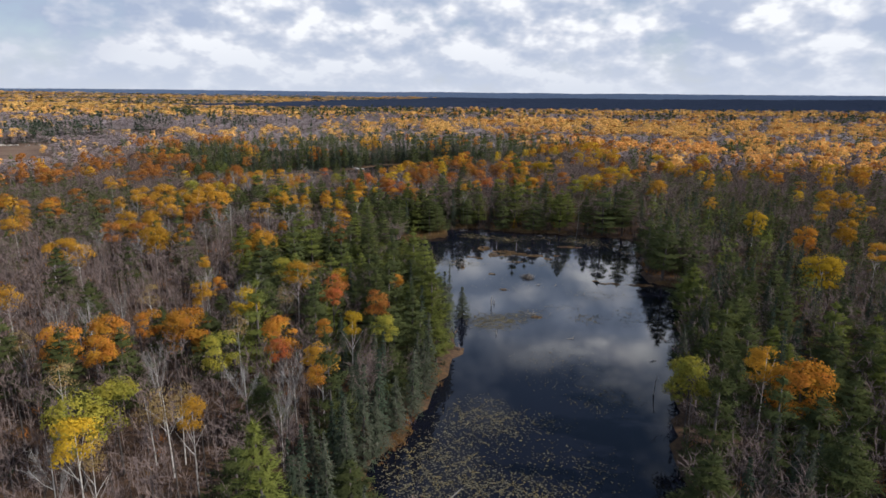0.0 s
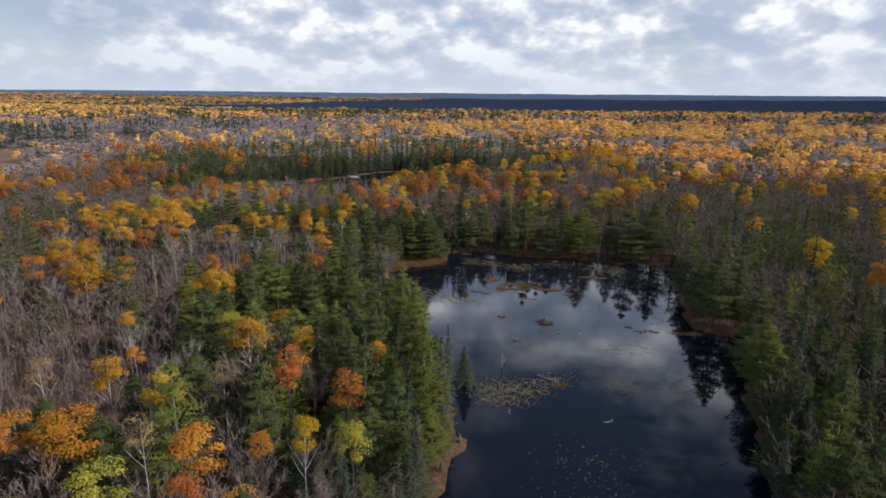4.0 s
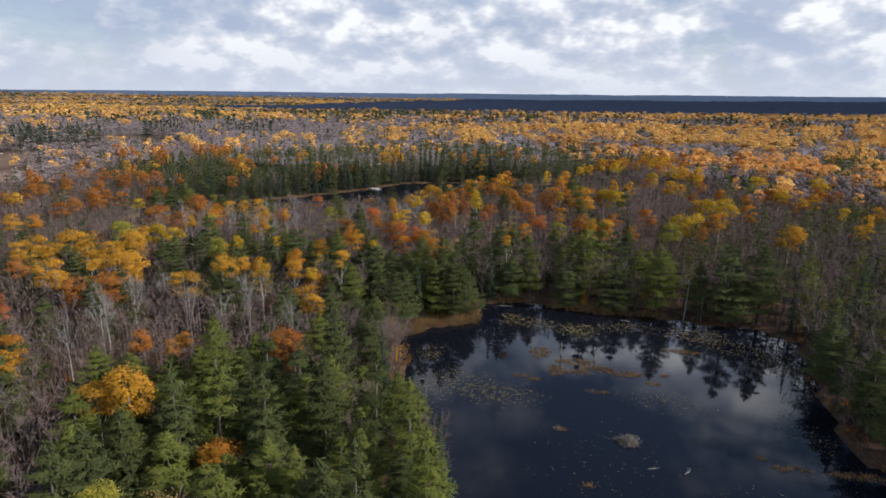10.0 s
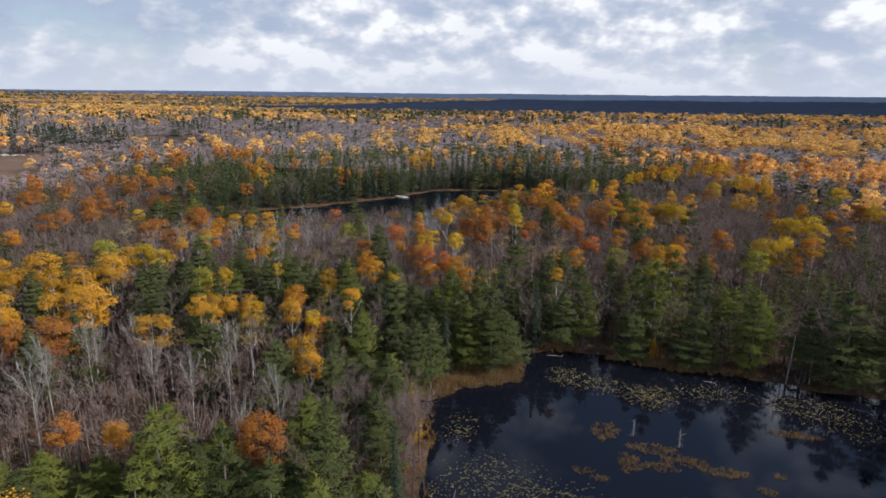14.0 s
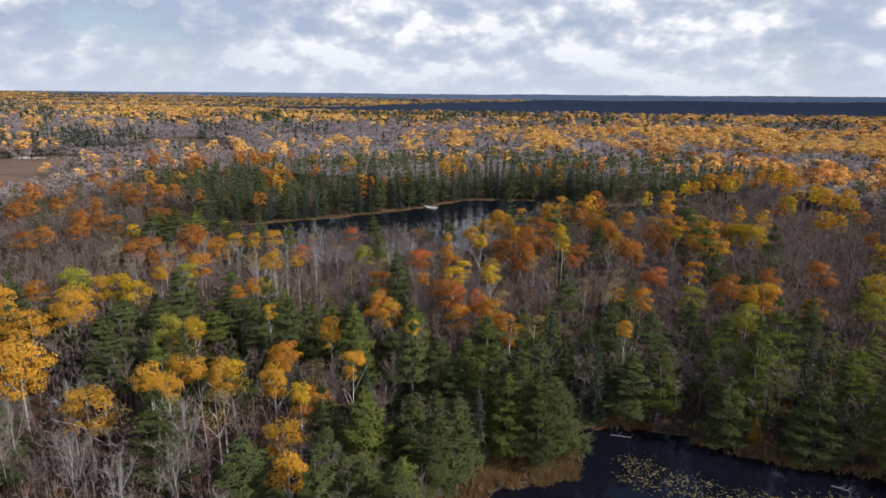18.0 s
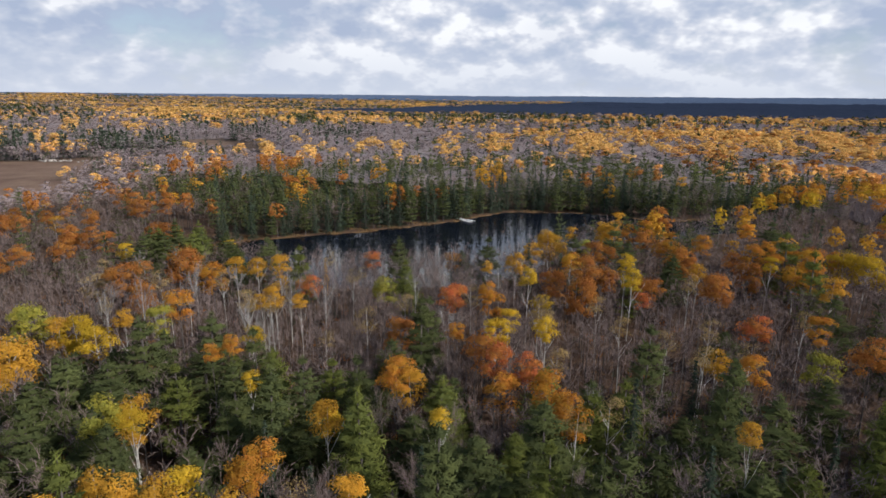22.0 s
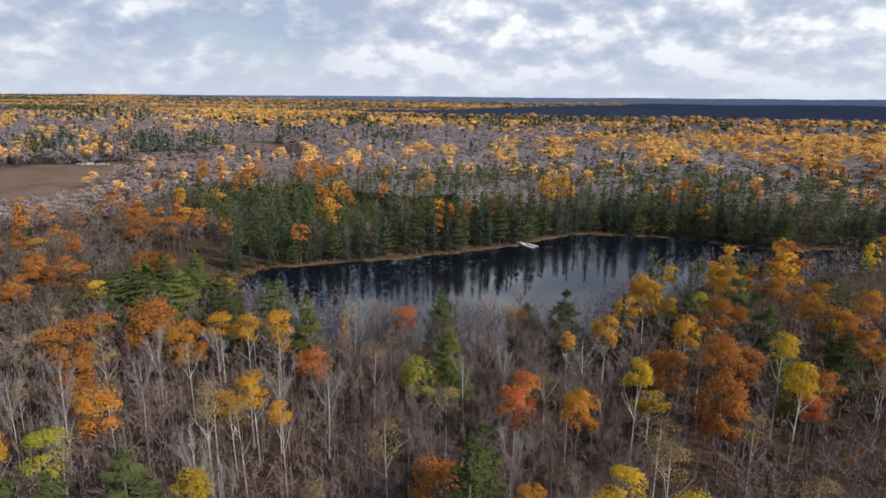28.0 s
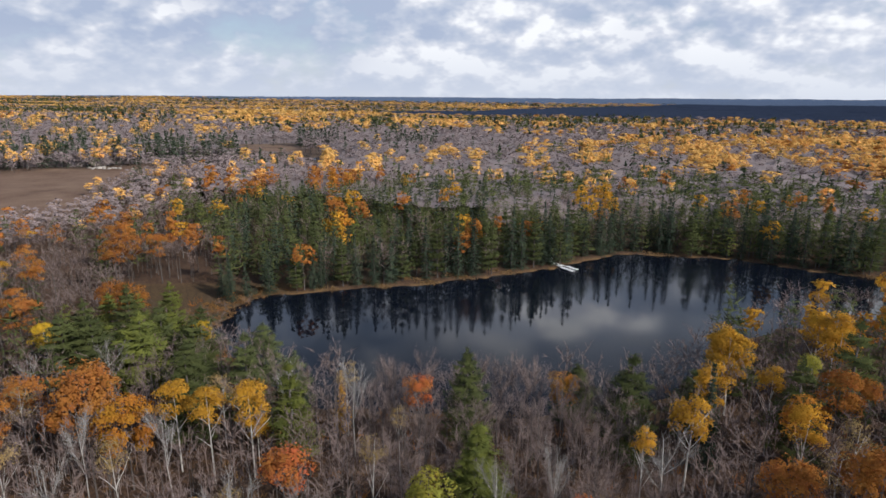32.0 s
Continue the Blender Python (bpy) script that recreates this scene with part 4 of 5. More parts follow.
# ---- the woods between them ----
# stands: centre, half sizes, turn in degrees, then shares of the kinds; the first that holds a place decides
STANDS = [
    ((-394, 706), (26, 10), 20, dict(spruce=8)),
    ((-462, 482), (46, 26), 32, dict(spruce=8, bare=2, gold=.8)),
    ((-398, 548), (50, 15), 35, dict(spruce=7, pine=1, bare=3, gold=.8)),
    ((-300, 722), (46, 10), 25, dict(spruce=5, bare=4)),
    ((-40, 138), (24, 13), 0, dict(pine=3, bright_pine=7, bare=1)),
    ((-66, 217), (32, 12), -8, dict(pine=8, bright_pine=2, bare=2)),
    ((-30, 200), (17, 18), 0, dict(pine=7, bright_pine=1, spruce=2, bare=2)),
    ((-15, 128), (13, 40), 12, dict(pine=4, bright_pine=5, spruce=2.5, bare=1.5)),
    ((-12, 82), (11, 34), 0, dict(grey_spruce=5, spruce=3, pine=3, bare=2)),
    ((74, 128), (50, 112), 0, dict(pine=5, bright_pine=2, spruce=1.5, grey_spruce=1.5, bare=5, gold=.12)),
    ((15, 226), (54, 14), 0, dict(pine=3, bright_pine=3.5, spruce=1, bare=6)),
    ((60, 222), (26, 22), 0, dict(pine=3, bright_pine=2.5, bare=6, olive=.2)),
    ((-70, 165), (34, 26), 10, dict(bare=9, bare_birch=1.2, rust=.2, pine=.8)),
    ((-90, 205), (26, 18), 0, dict(gold=.4, bare=6, pine=3.0)),
    ((-48, 78), (26, 36), 0, dict(bare=9, bare_birch=.6, pale=.4, pine=.5)),
    ((-78, 120), (40, 40), 0, dict(bare=10, pine=.9, gold=.5, bare_birch=.6)),
    ((-128, 288), (24, 13), 30, dict(pine=6, bright_pine=3, bare=2)),
    ((-92, 262), (60, 32), 10, dict(bare=14, pale=.5, rust=.2, bare_birch=.6)),
    ((-20, 262), (40, 36), 0, dict(bare=13, orange=.4, pale=.9, rust=.4, pine=.4)),
    ((-12, 315), (30, 34), 20, dict(bare=5, gold=1.6, orange=1.2, rust=.5, pine=.5)),
    ((40, 285), (42, 50), 0, dict(bare=12, gold=.45, orange=.5, rust=.5, pine=.9)),
    ((110, 210), (50, 110), 0, dict(bare=9, gold=.8, yellow=.5, pine=2.6, bright_pine=1.6, orange=.3)),
    ((100, 360), (60, 60), 0, dict(bare=9, gold=1.1, orange=.9, pine=1.4, yellow=.5, rust=.8)),
    ((-88, 448), (150, 62), 33, dict(pine=8, bright_pine=.4, spruce=3, bare=2.4, gold=.5, rust=.5, orange=.2)),
    ((-25, 482), (58, 72), 0, dict(pine=8, bright_pine=.4, spruce=3, bare=2, gold=.4)),
    ((-66, 414), (84, 38), 38, dict(pine=7, bright_pine=.5, spruce=5, bare=.6)),
    ((-135, 362), (40, 24), 40, dict(pine=4, spruce=4, bare=4, rust=.4)),
    ((-20, 448), (90, 32), 6, dict(pine=8, spruce=5, bare=.6)),
    ((-190, 330), (70, 95), 0, dict(bare=12, rust=2.6, gold=.5, pine=1.4)),
    ((-255, 365), (60, 30), 0, dict(bare=12, gold=1.0, rust=1.4, pine=1.2)),
    ((-200, 430), (70, 40), 20, dict(pine=3, bare=9, gold=1.4, rust=3, orange=.5)),
    ((-240, 540), (50, 30), 20, dict(yellow=3, gold=1.6, bare=5)),
    ((-480, 600), (110, 45), 12, dict(spruce=7, bare=8, gold=2.0, pine=1)),
    ((-330, 590), (150, 62), 20, dict(bare=13, spruce=2.5, gold=1.0, yellow=.6)),
    ((-345, 735), (230, 95), 22, dict(bare=20, spruce=.5, gold=.2)),
    ((-120, 640), (130, 60), 10, dict(gold=7, yellow=2, bare=9, orange=1.4, pine=1.2)),
    ((60, 480), (80, 60), 0, dict(orange=4, gold=6, yellow=1.4, bare=6, rust=1, pine=1)),
    ((230, 420), (130, 120), 0, dict(pine=3, bare=8, gold=4, orange=3, rust=1, yellow=2)),
    ((150, 760), (360, 160), 0, dict(gold=14, orange=6, yellow=2, bare=6, pine=1, rust=1)),
    ((-450, 1100), (420, 160), 10, dict(gold=6, orange=2.4, pine=2.8, bare=6, yellow=1.2)),
    ((-600, 720), (520, 430), 0, dict(bare=13, gold=2.2, yellow=.6, orange=.5, pine=.9, spruce=.9)),
    ((-160, 150), (60, 110), 0, dict(bare=9, gold=.5, orange=.3, pine=4, rust=.5)),
]
COMMON = dict(bare=10, gold=2.0, orange=.8, yellow=.6, pine=1.2, rust=.4, spruce=.3)


def stands_at(x, y):
    """The number of the stand that holds each place; the last is the common woods."""
    x, y = x + 7 * waves(x, y, 60, 21), y + 7 * waves(x, y, 60, 22)
    which = np.full(x.shape, len(STANDS))
    for i in reversed(range(len(STANDS))):
        (cx, cy), (rx, ry), turn, _ = STANDS[i]
        c, s = math.cos(radians(turn)), math.sin(radians(turn))
        u, v = (x - cx) * c + (y - cy) * s, -(x - cx) * s + (y - cy) * c
        which[(u / rx) ** 2 + (v / ry) ** 2 < 1] = i
    return which


SIZE = {"pine": (8.5, 15.5, 3.6, 5.2), "bright_pine": (7.5, 14.5, 3.4, 5.0), "spruce": (9, 15, 1.6, 2.3), "grey_spruce": (9, 14, 1.6, 2.2), "bare": (7.5, 12.5, 2.0, 3.2),
        "bare_birch": (11, 15, 1.6, 2.6), "pale": (10, 14, 1.8, 2.8), "gold": (10.5, 15, 2.5, 4.0), "yellow": (10.5, 14.5, 2.3, 3.6), "orange": (10.5, 14.5, 2.4, 3.9),
        "rust": (11, 15, 2.4, 4.2), "olive": (11, 15, 2.2, 3.4), "red": (10, 14, 2, 3)}


# low growth only, up to the height given, so the camera sees the bog, the field, the pool and the far meadow
SIGHT_GAPS = [(np.array(ring, float), top) for ring, top in [
    ([(-150, 309), (-128, 322), (-112, 306), (-120, 293), (-146, 299)], 4.5),
    ([(-350, 330), (-250, 300), (-215, 350), (-290, 470), (-370, 560), (-420, 560), (-330, 430), (-272, 362)], 8.5),
    ([(-378, 640), (-316, 600), (-285, 555), (-330, 588)], 3.5),
    ([(-332, 590), (-285, 555), (-246, 508), (-288, 530)], 7.5),
    ([(-432, 645), (-370, 655), (-330, 588), (-374, 578)], 4.5),
    ([(-374, 578), (-330, 588), (-288, 530), (-330, 525)], 8.5)]]


def grove(kind, leaves, greens, hue):
    """How much a kind gathers at a place: leafy trees, evergreens and their hues stand in groups."""
    if kind in ("pine", "bright_pine", "spruce", "grey_spruce"):
        return math.exp(1.2 * greens - 0.5)
    if kind in ("bare", "bare_birch", "pale"):
        return 1.0
    return math.exp(1.9 * leaves - 1.6 + (1.2 * hue if kind in ("orange", "rust", "red") else -1.0 * hue))


def scatter(x0, x1, y0, y1, step, test, seed):
    """Trees on a shaken grid: x, y, kind, height, radius."""
    rng = np.random.RandomState(seed)
    xs, ys = np.meshgrid(np.arange(x0, x1, step), np.arange(y0, y1, step))
    x = (xs + rng.uniform(-0.48, 0.48, xs.shape) * step).ravel()
    y = (ys + rng.uniform(-0.48, 0.48, xs.shape) * step).ravel()
    keep = test(x, y) & (shore(x, y) > 1.3) & (open_land(x, y) + 6 * waves(x, y, 40, 5) > 4) & (outside(MARSH, x, y) > 1)
    rows = []
    shares = [st[3] for st in STANDS] + [COMMON]
    x, y = x[keep], y[keep]
    far = 1 + np.maximum(0, y - 350) / 260
    leaves = waves(x / far, y / far, 27, 23) + 0.5 * waves(x / far, y / far, 12, 24)
    greens, hue = waves(x / far, y / far, 38, 25), waves(x / far, y / far, 50, 26)
    lows = np.full(x.shape, 99.0)
    for ring, top in SIGHT_GAPS:
        lows[outside(ring, x, y) < 0] = top
    kinds = stands_at(x, y)
    lows[kinds < 4] = 99.0  # the far spruce stands keep their height
    for px, py, which, a, b, c, low in zip(x, y, kinds, leaves, greens, hue, lows):
        names = list(shares[which])
        w = np.cumsum([shares[which][n] * grove(n, a, b, c) for n in names])
        kind = names[min(len(names) - 1, int(np.searchsorted(w, rng.uniform(0, w[-1]))))]
        h0, h1, r0, r1 = SIZE[kind]
        if low < 90:
            rows.append((px, py, kind if low > 8 else "bare", low * rng.uniform(0.6, 1), min(2.6, low * 0.35)))
        else:
            rows.append((px, py, kind, rng.uniform(h0, h1), rng.uniform(r0, r1)))
    return rows


def in_view(x, y, margin=25):
    """The wedge of land that lies before the flight's line."""
    near = (np.abs(x + 25) < 100 + margin) & (y > 38) & (y < 330)
    right = x < 0.82 * (y + 10) + margin
    left = x > np.minimum(-45 - 1.12 * (y - 20), -43 - 1.76 * (y - 218)) - margin
    return (y > 38) & right & left | near & right & left


near_trees = scatter(-190, 190, 40, 330, 3.7, lambda x, y: in_view(x, y), 11)
# thicker edges round the pond
near_trees += scatter(-40, 70, 50, 232, 3.4, lambda x, y: in_view(x, y) & (outside(POND, x, y) < 12) & ((y > 200) | (x > 20)), 16)
near_trees += scatter(-40, 10, 60, 200, 4.2, lambda x, y: in_view(x, y) & (outside(POND, x, y) < 7), 17)
taken = np.array([(p[0], p[1], p[2]) for p in placed])
GREEN = ("pine", "bright_pine", "spruce", "grey_spruce")
free, stood = [], [(p[0], p[1], p[2]) for p in placed if p[3] in GREEN]
for row in near_trees:
    d = np.hypot(taken[:, 0] - row[0], taken[:, 1] - row[1])
    bank = row[2] in ("gold", "yellow", "orange", "rust", "pale") and outside(POND, row[0], row[1]) < 9
    if not (d > np.minimum(taken[:, 2] * 0.85, 3.2)).all() or bank:
        continue
    if row[2] in GREEN:  # evergreens keep room for their boughs
        others = np.array(stood)
        if (np.hypot(others[:, 0] - row[0], others[:, 1] - row[1]) < 0.47 * (others[:, 2] + row[4])).any():
            continue
        stood.append((row[0], row[1], row[4]))
    free.append(row)


def off_line(row):
    """How far a tree stands from the line of the flight, counted from its foreground."""
    x, y = row[0], row[1]
    t = min(1, max(0, (y - 50) / 250))
    lx = -5 - 70 * t * t
    return abs(x - lx) + max(0, y - 300) * 2


free.sort(key=off_line)
LIMIT = {"pine": 190, "bright_pine": 70, "spruce": 110, "grey_spruce": 60, "bare": 230, "bare_birch": 40, "pale": 60, "gold": 50, "yellow": 30, "orange": 40,
         "rust": 60, "olive": 30}
count = {}
rest = []
for row in free:
    k = row[2]
    count[k] = count.get(k, 0) + 1
    if count[k] <= LIMIT.get(k, 0):
        plant(k, *[float(v) for v in (row[0], row[1], row[3], row[4])])
    else:
        rest.append(row)

# spruces in a row along the far side of the lake
for turn, (a, b) in enumerate(zip(LAKE[1:15], LAKE[2:16])):
    grown = min(1.0, 0.55 + 0.09 * turn)
    along = b - a
    length = float(np.hypot(*along))
    normal = np.array([-along[1], along[0]]) / length
    for k in range(max(1, int(length / 3.7))):
        for depth in (2.8, 7.0):
            p = a + along * ((k + R.uniform(0.1, 0.9)) / max(1, int(length / 3.7))) + normal * (depth + R.uniform(-1.2, 1.6))
            if shore(p[0], p[1]) > 1.2 and (depth < 6 or R.uniform() < 0.7):
                plant("spruce" if R.uniform() < 0.75 else "pine", float(p[0]), float(p[1]), R.uniform(14, 19) * grown, R.uniform(2.5, 3.3) * (0.4 + 0.6 * grown))

# ---- the joined woods: the same kinds, simpler, many to a mesh ----
LEAF_ORDER = ["yellow", "gold", "orange", "rust", "red", "olive", "pale", "pine", "bright_pine", "spruce", "grey_spruce", "bare", "bare_birch"]
WOOD_MATS = [LEAF.get(k) or (TWIG if k == "bare" else PALE_TWIG) for k in LEAF_ORDER] + [BARK, FAR_TWIG, FAR_GOLD, FAR_ORANGE]


def stem(h, w):
    """A bare trunk as three thin sides."""
    c = [(math.cos(a) * w, math.sin(a) * w) for a in (0.3, 2.4, 4.5)]
    out = []
    for i in range(3):
        (ax, ay), (bx, by) = c[i], c[(i + 1) % 3]
        n = (ax + bx, ay + by, 0.0)
        out += [(ax, ay, -0.3) + n, (bx, by, -0.3) + n, (0, 0, h) + n]
    out = np.array(out)
    out[:, 3:] /= np.linalg.norm(out[:, 3:], axis=1, keepdims=True)
    return out


def simple(kind, detail, seed):
    """Corners of a simpler tree, 15 m high: (crown, stem)."""
    rng = np.random.RandomState(seed)
    n = {2: 160, 1: 84, 0: 20}[detail]
    big = {2: 0.85, 1: 1.35, 0: 3.0}[detail]
    if kind == "pine":
        c = pine_crown(rng, {2: 9, 1: 6, 0: 3}[detail], {2: 5, 1: 4, 0: 3}[detail], {2: 6, 1: 3, 0: 2}[detail], big * {2: 0.92, 1: 1.0, 0: 0.9}[detail], r=3.3)
    elif kind == "spruce":
        c = conifer_crown(rng, {2: 13, 1: 7, 0: 4}[detail], {2: 6, 1: 4, 0: 3}[detail], {2: 4, 1: 2, 0: 1}[detail], big * 0.95, r=2.2, low=0.05, droop=0.10, shape=0.95, ragged=0.15)
    elif kind == "bare":
        c = bare_tree(rng, 120, 0.048)[2] if detail == 2 else leafy_crown(rng, {1: 44, 0: 14}[detail], {1: 1.0, 0: 2.2}[detail], r=2.8, low=0.25)
    else:
        c = leafy_crown(rng, n, big * 0.92, r=3.2, low={2: 0.42, 1: 0.30, 0: 0.25}[detail])
    return c, stem({"pine": 14, "spruce": 14, "bare": 12}.get(kind, 11), 0.13)


SIMPLE = {(k, d): [simple(k, d, 200 + 10 * d + i) for i in range(4)] for k in ("pine", "spruce", "bare", "leafy") for d in (0, 1, 2)}


def join_woods(name, rows, detail, label, seed):
    """One mesh of many trees."""
    rng = np.random.RandomState(seed)
    V, M = [], []
    base = {"pine": ("pine", 3.1), "bright_pine": ("pine", 3.1), "spruce": ("spruce", 2.2), "grey_spruce": ("spruce", 2.2), "bare": ("bare", 2.8), "bare_birch": ("bare", 2.8)}
    gz = ground_z(np.array([r[0] for r in rows]), np.array([r[1] for r in rows]))
    for (x, y, kind, h, r), z in zip(rows, gz):
        shape, r0 = base.get(kind, ("leafy", 3.2))
        c, st = SIMPLE[(shape, detail)][rng.randint(4)]
        a = rng.uniform(0, 6.28)
        ca, sa = math.cos(a), math.sin(a)
        w, s = r / r0, h / 15.0
        # simpler trees farther off take the haze-lightened colours
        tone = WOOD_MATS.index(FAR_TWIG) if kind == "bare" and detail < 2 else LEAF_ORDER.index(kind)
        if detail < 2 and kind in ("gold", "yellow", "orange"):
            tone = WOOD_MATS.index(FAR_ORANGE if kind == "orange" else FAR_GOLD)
        pieces = [(c, tone)]
        if detail > 0:
            pieces.append((st, LEAF_ORDER.index("bare_birch") if kind in ("bare_birch", "gold", "yellow", "pale") else len(LEAF_ORDER)))
        for p, mi in pieces:
            q = np.empty_like(p)
            q[:, 0] = (p[:, 0] * ca - p[:, 1] * sa) * w + x
            q[:, 1] = (p[:, 0] * sa + p[:, 1] * ca) * w + y
            q[:, 2] = p[:, 2] * s + z
            q[:, 3] = (p[:, 3] * ca - p[:, 4] * sa) / w
            q[:, 4] = (p[:, 3] * sa + p[:, 4] * ca) / w
            q[:, 5] = p[:, 5] / s
            V.append(q)
            M.append(np.full(len(p) // 3, mi))
    V = np.concatenate(V)
    V[:, 3:] /= np.linalg.norm(V[:, 3:], axis=1, keepdims=True) + 1e-9
    me = mesh_of(name, V[:, :3], tris(len(V) // 3), WOOD_MATS, np.concatenate(M), normals=V[:, 3:])
    return tagged(new(name, me), label, "woods", kind="stuff")


join_woods("near_woods", rest, 2, "mixed autumn woods of pines, bare trees and golden crowns", 31)
mid = scatter(-600, 330, 330, 520, 4.8, lambda x, y: in_view(x, y), 12)
mid += scatter(-400, -190, 40, 330, 5.0, lambda x, y: in_view(x, y), 13) + scatter(190, 330, 40, 330, 5.0, lambda x, y: in_view(x, y), 14)
first = [r for r in mid if r[1] < 470 and -230 < r[0] < 90]
join_woods("lakeside_woods", first, 2, "dense dark pines and spruces along the lake", 32)
join_woods("mid_woods", [r for r in mid if not (r[1] < 470 and -230 < r[0] < 90)], 1, "mixed woods of gold, bare grey and green crowns", 33)
far = scatter(-1700, 700, 520, 1150, 8.2, lambda x, y: in_view(x, y, 60), 15)
far += scatter(-540, -230, 440, 745, 5.2, lambda x, y: stands_at(x, y) < 4, 18)
far = [(x, y, k, h * (1.3 if k == "spruce" else 1.0), r * (1.9 if k == "spruce" else 1.45 if k == "pine" else 1.6)) for x, y, k, h, r in far]
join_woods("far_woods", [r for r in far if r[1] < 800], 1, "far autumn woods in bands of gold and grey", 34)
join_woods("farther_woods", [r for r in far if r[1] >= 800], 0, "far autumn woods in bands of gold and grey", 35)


# ---- undergrowth ----


def undergrowth():
    """Low brown and grey shrubs between the trunks and along the banks."""
    rng = np.random.RandomState(91)
    xs, ys = np.meshgrid(np.arange(-150, 110, 2.9), np.arange(45, 330, 2.9))
    x, y = (xs + rng.uniform(-1.4, 1.4, xs.shape)).ravel(), (ys + rng.uniform(-1.4, 1.4, xs.shape)).ravel()
    d = shore(x, y)
    keep = (d > 0.3) & in_view(x, y, 0) & ((rng.uniform(0, 1, x.shape) < 0.55) | (d < 7))
    x, y = x[keep], y[keep]
    z = ground_z(x, y)
    V, M = [], []
    for px, py, pz in zip(x, y, z):
        n = 16
        a = np.stack([px + rng.normal(0, .35, n), py + rng.normal(0, .35, n), np.full(n, pz - 0.05)], 1)
        hh = rng.uniform(0.8, 2.4)
        b = a + np.stack([rng.normal(0, .35, n), rng.normal(0, .35, n), rng.uniform(.4, 1.1, n)], 1) * hh
        V.append(ribbons(a, b, 0.05, rng))
        M.append(np.full(n, rng.choice(4, p=[.45, .3, .15, .1])))
    V = np.concatenate(V)
    me = mesh_of("undergrowth", V[:, :3], tris(len(V) // 3), [TWIG, BROWN_SEDGE, LEAF["rust"], LEAF["spruce"]], np.concatenate(M))
    tagged(new("undergrowth", me), "low brown shrubs and saplings on the forest floor", "undergrowth", kind="stuff")


undergrowth()


def saplings():
    """Thickets of slender leafless saplings in the bare stands."""
    rng = np.random.RandomState(92)
    xs, ys = np.meshgrid(np.arange(-150, 100, 2.7), np.arange(45, 330, 2.7))
    x, y = (xs + rng.uniform(-1.3, 1.3, xs.shape)).ravel(), (ys + rng.uniform(-1.3, 1.3, xs.shape)).ravel()
    keep = (shore(x, y) > 2.0) & in_view(x, y, 0) & (outside(MARSH, x, y) > 1) & (outside(SIGHT_GAPS[0][0], x, y) > 0)
    x, y = x[keep], y[keep]
    shares = [st[3] for st in STANDS] + [COMMON]
    bare = np.array([(s.get("bare", 0) + s.get("bare_birch", 0)) / sum(s.values()) for s in shares])[stands_at(x, y)]
    keep = rng.uniform(0, 1, x.shape) < np.clip(bare * 1.5 - 0.5, 0, 0.85)
    x, y = x[keep], y[keep]
    z = ground_z(x, y)
    V = []
    for px, py, pz in zip(x, y, z):
        h = rng.uniform(4.0, 8.0)
        n = 26
        f = rng.uniform(0.25, 0.95, n) * h
        a = np.stack([np.full(n, px), np.full(n, py), pz + f], 1)
        d = np.stack([rng.normal(0, .38, n), rng.normal(0, .38, n), rng.uniform(.6, 1.1, n)], 1)
        b = a + d * (0.8 + 0.22 * (h - f))[:, None]
        V.append(ribbons(a, b, 0.028, rng))
        st = stem(h, 0.05)
        V.append(st + np.array([px, py, pz, 0, 0, 0]))
    V = np.concatenate(V)
    me = mesh_of("sapling_thicket", V[:, :3], tris(len(V) // 3), TWIG)
    tagged(new("sapling_thicket", me), "thicket of slender leafless grey saplings", "saplings", kind="stuff")


saplings()

# ---- woods out to the horizon ----


def horizon_woods():
    rng = np.random.RandomState(77)
    rows = []
    y = 1150.0
    while y < 4750:
        step = 10.5 + (y - 1150) * 0.0085
        xs = np.arange(-1.9 * y - 150, 0.95 * y + 100, step)
        xs = xs[np.hypot(xs, y) < 4850]
        xs = xs + rng.uniform(-0.5, 0.5, len(xs)) * step
        ys = y + rng.uniform(-0.5, 0.5, len(xs)) * step * 2.2
        wide = step * 0.55
        tint, edge = waves(xs * 0.35, ys, 420, 41), waves(xs, ys, 2600, 43)
        for px, py, hue, rim in zip(xs, ys, tint, edge):
            h, r = rng.uniform(12, 17), wide * rng.uniform(0.8, 1.3)
            k = hue + rng.normal(0, 0.35)
            kind = "gold" if k > 0.30 else "orange" if k > 0.2 else "bare" if k > -0.35 else "pine"
            # no trees here: the sheet below carries the painted cloud shadow
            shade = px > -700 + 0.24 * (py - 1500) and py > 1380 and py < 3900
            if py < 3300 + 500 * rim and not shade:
                rows.append((px, py, "gold" if kind == "bare" and rng.uniform() < 0.15 else kind, h, r))
        y += step * 2.0
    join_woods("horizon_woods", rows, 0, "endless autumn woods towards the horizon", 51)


horizon_woods()


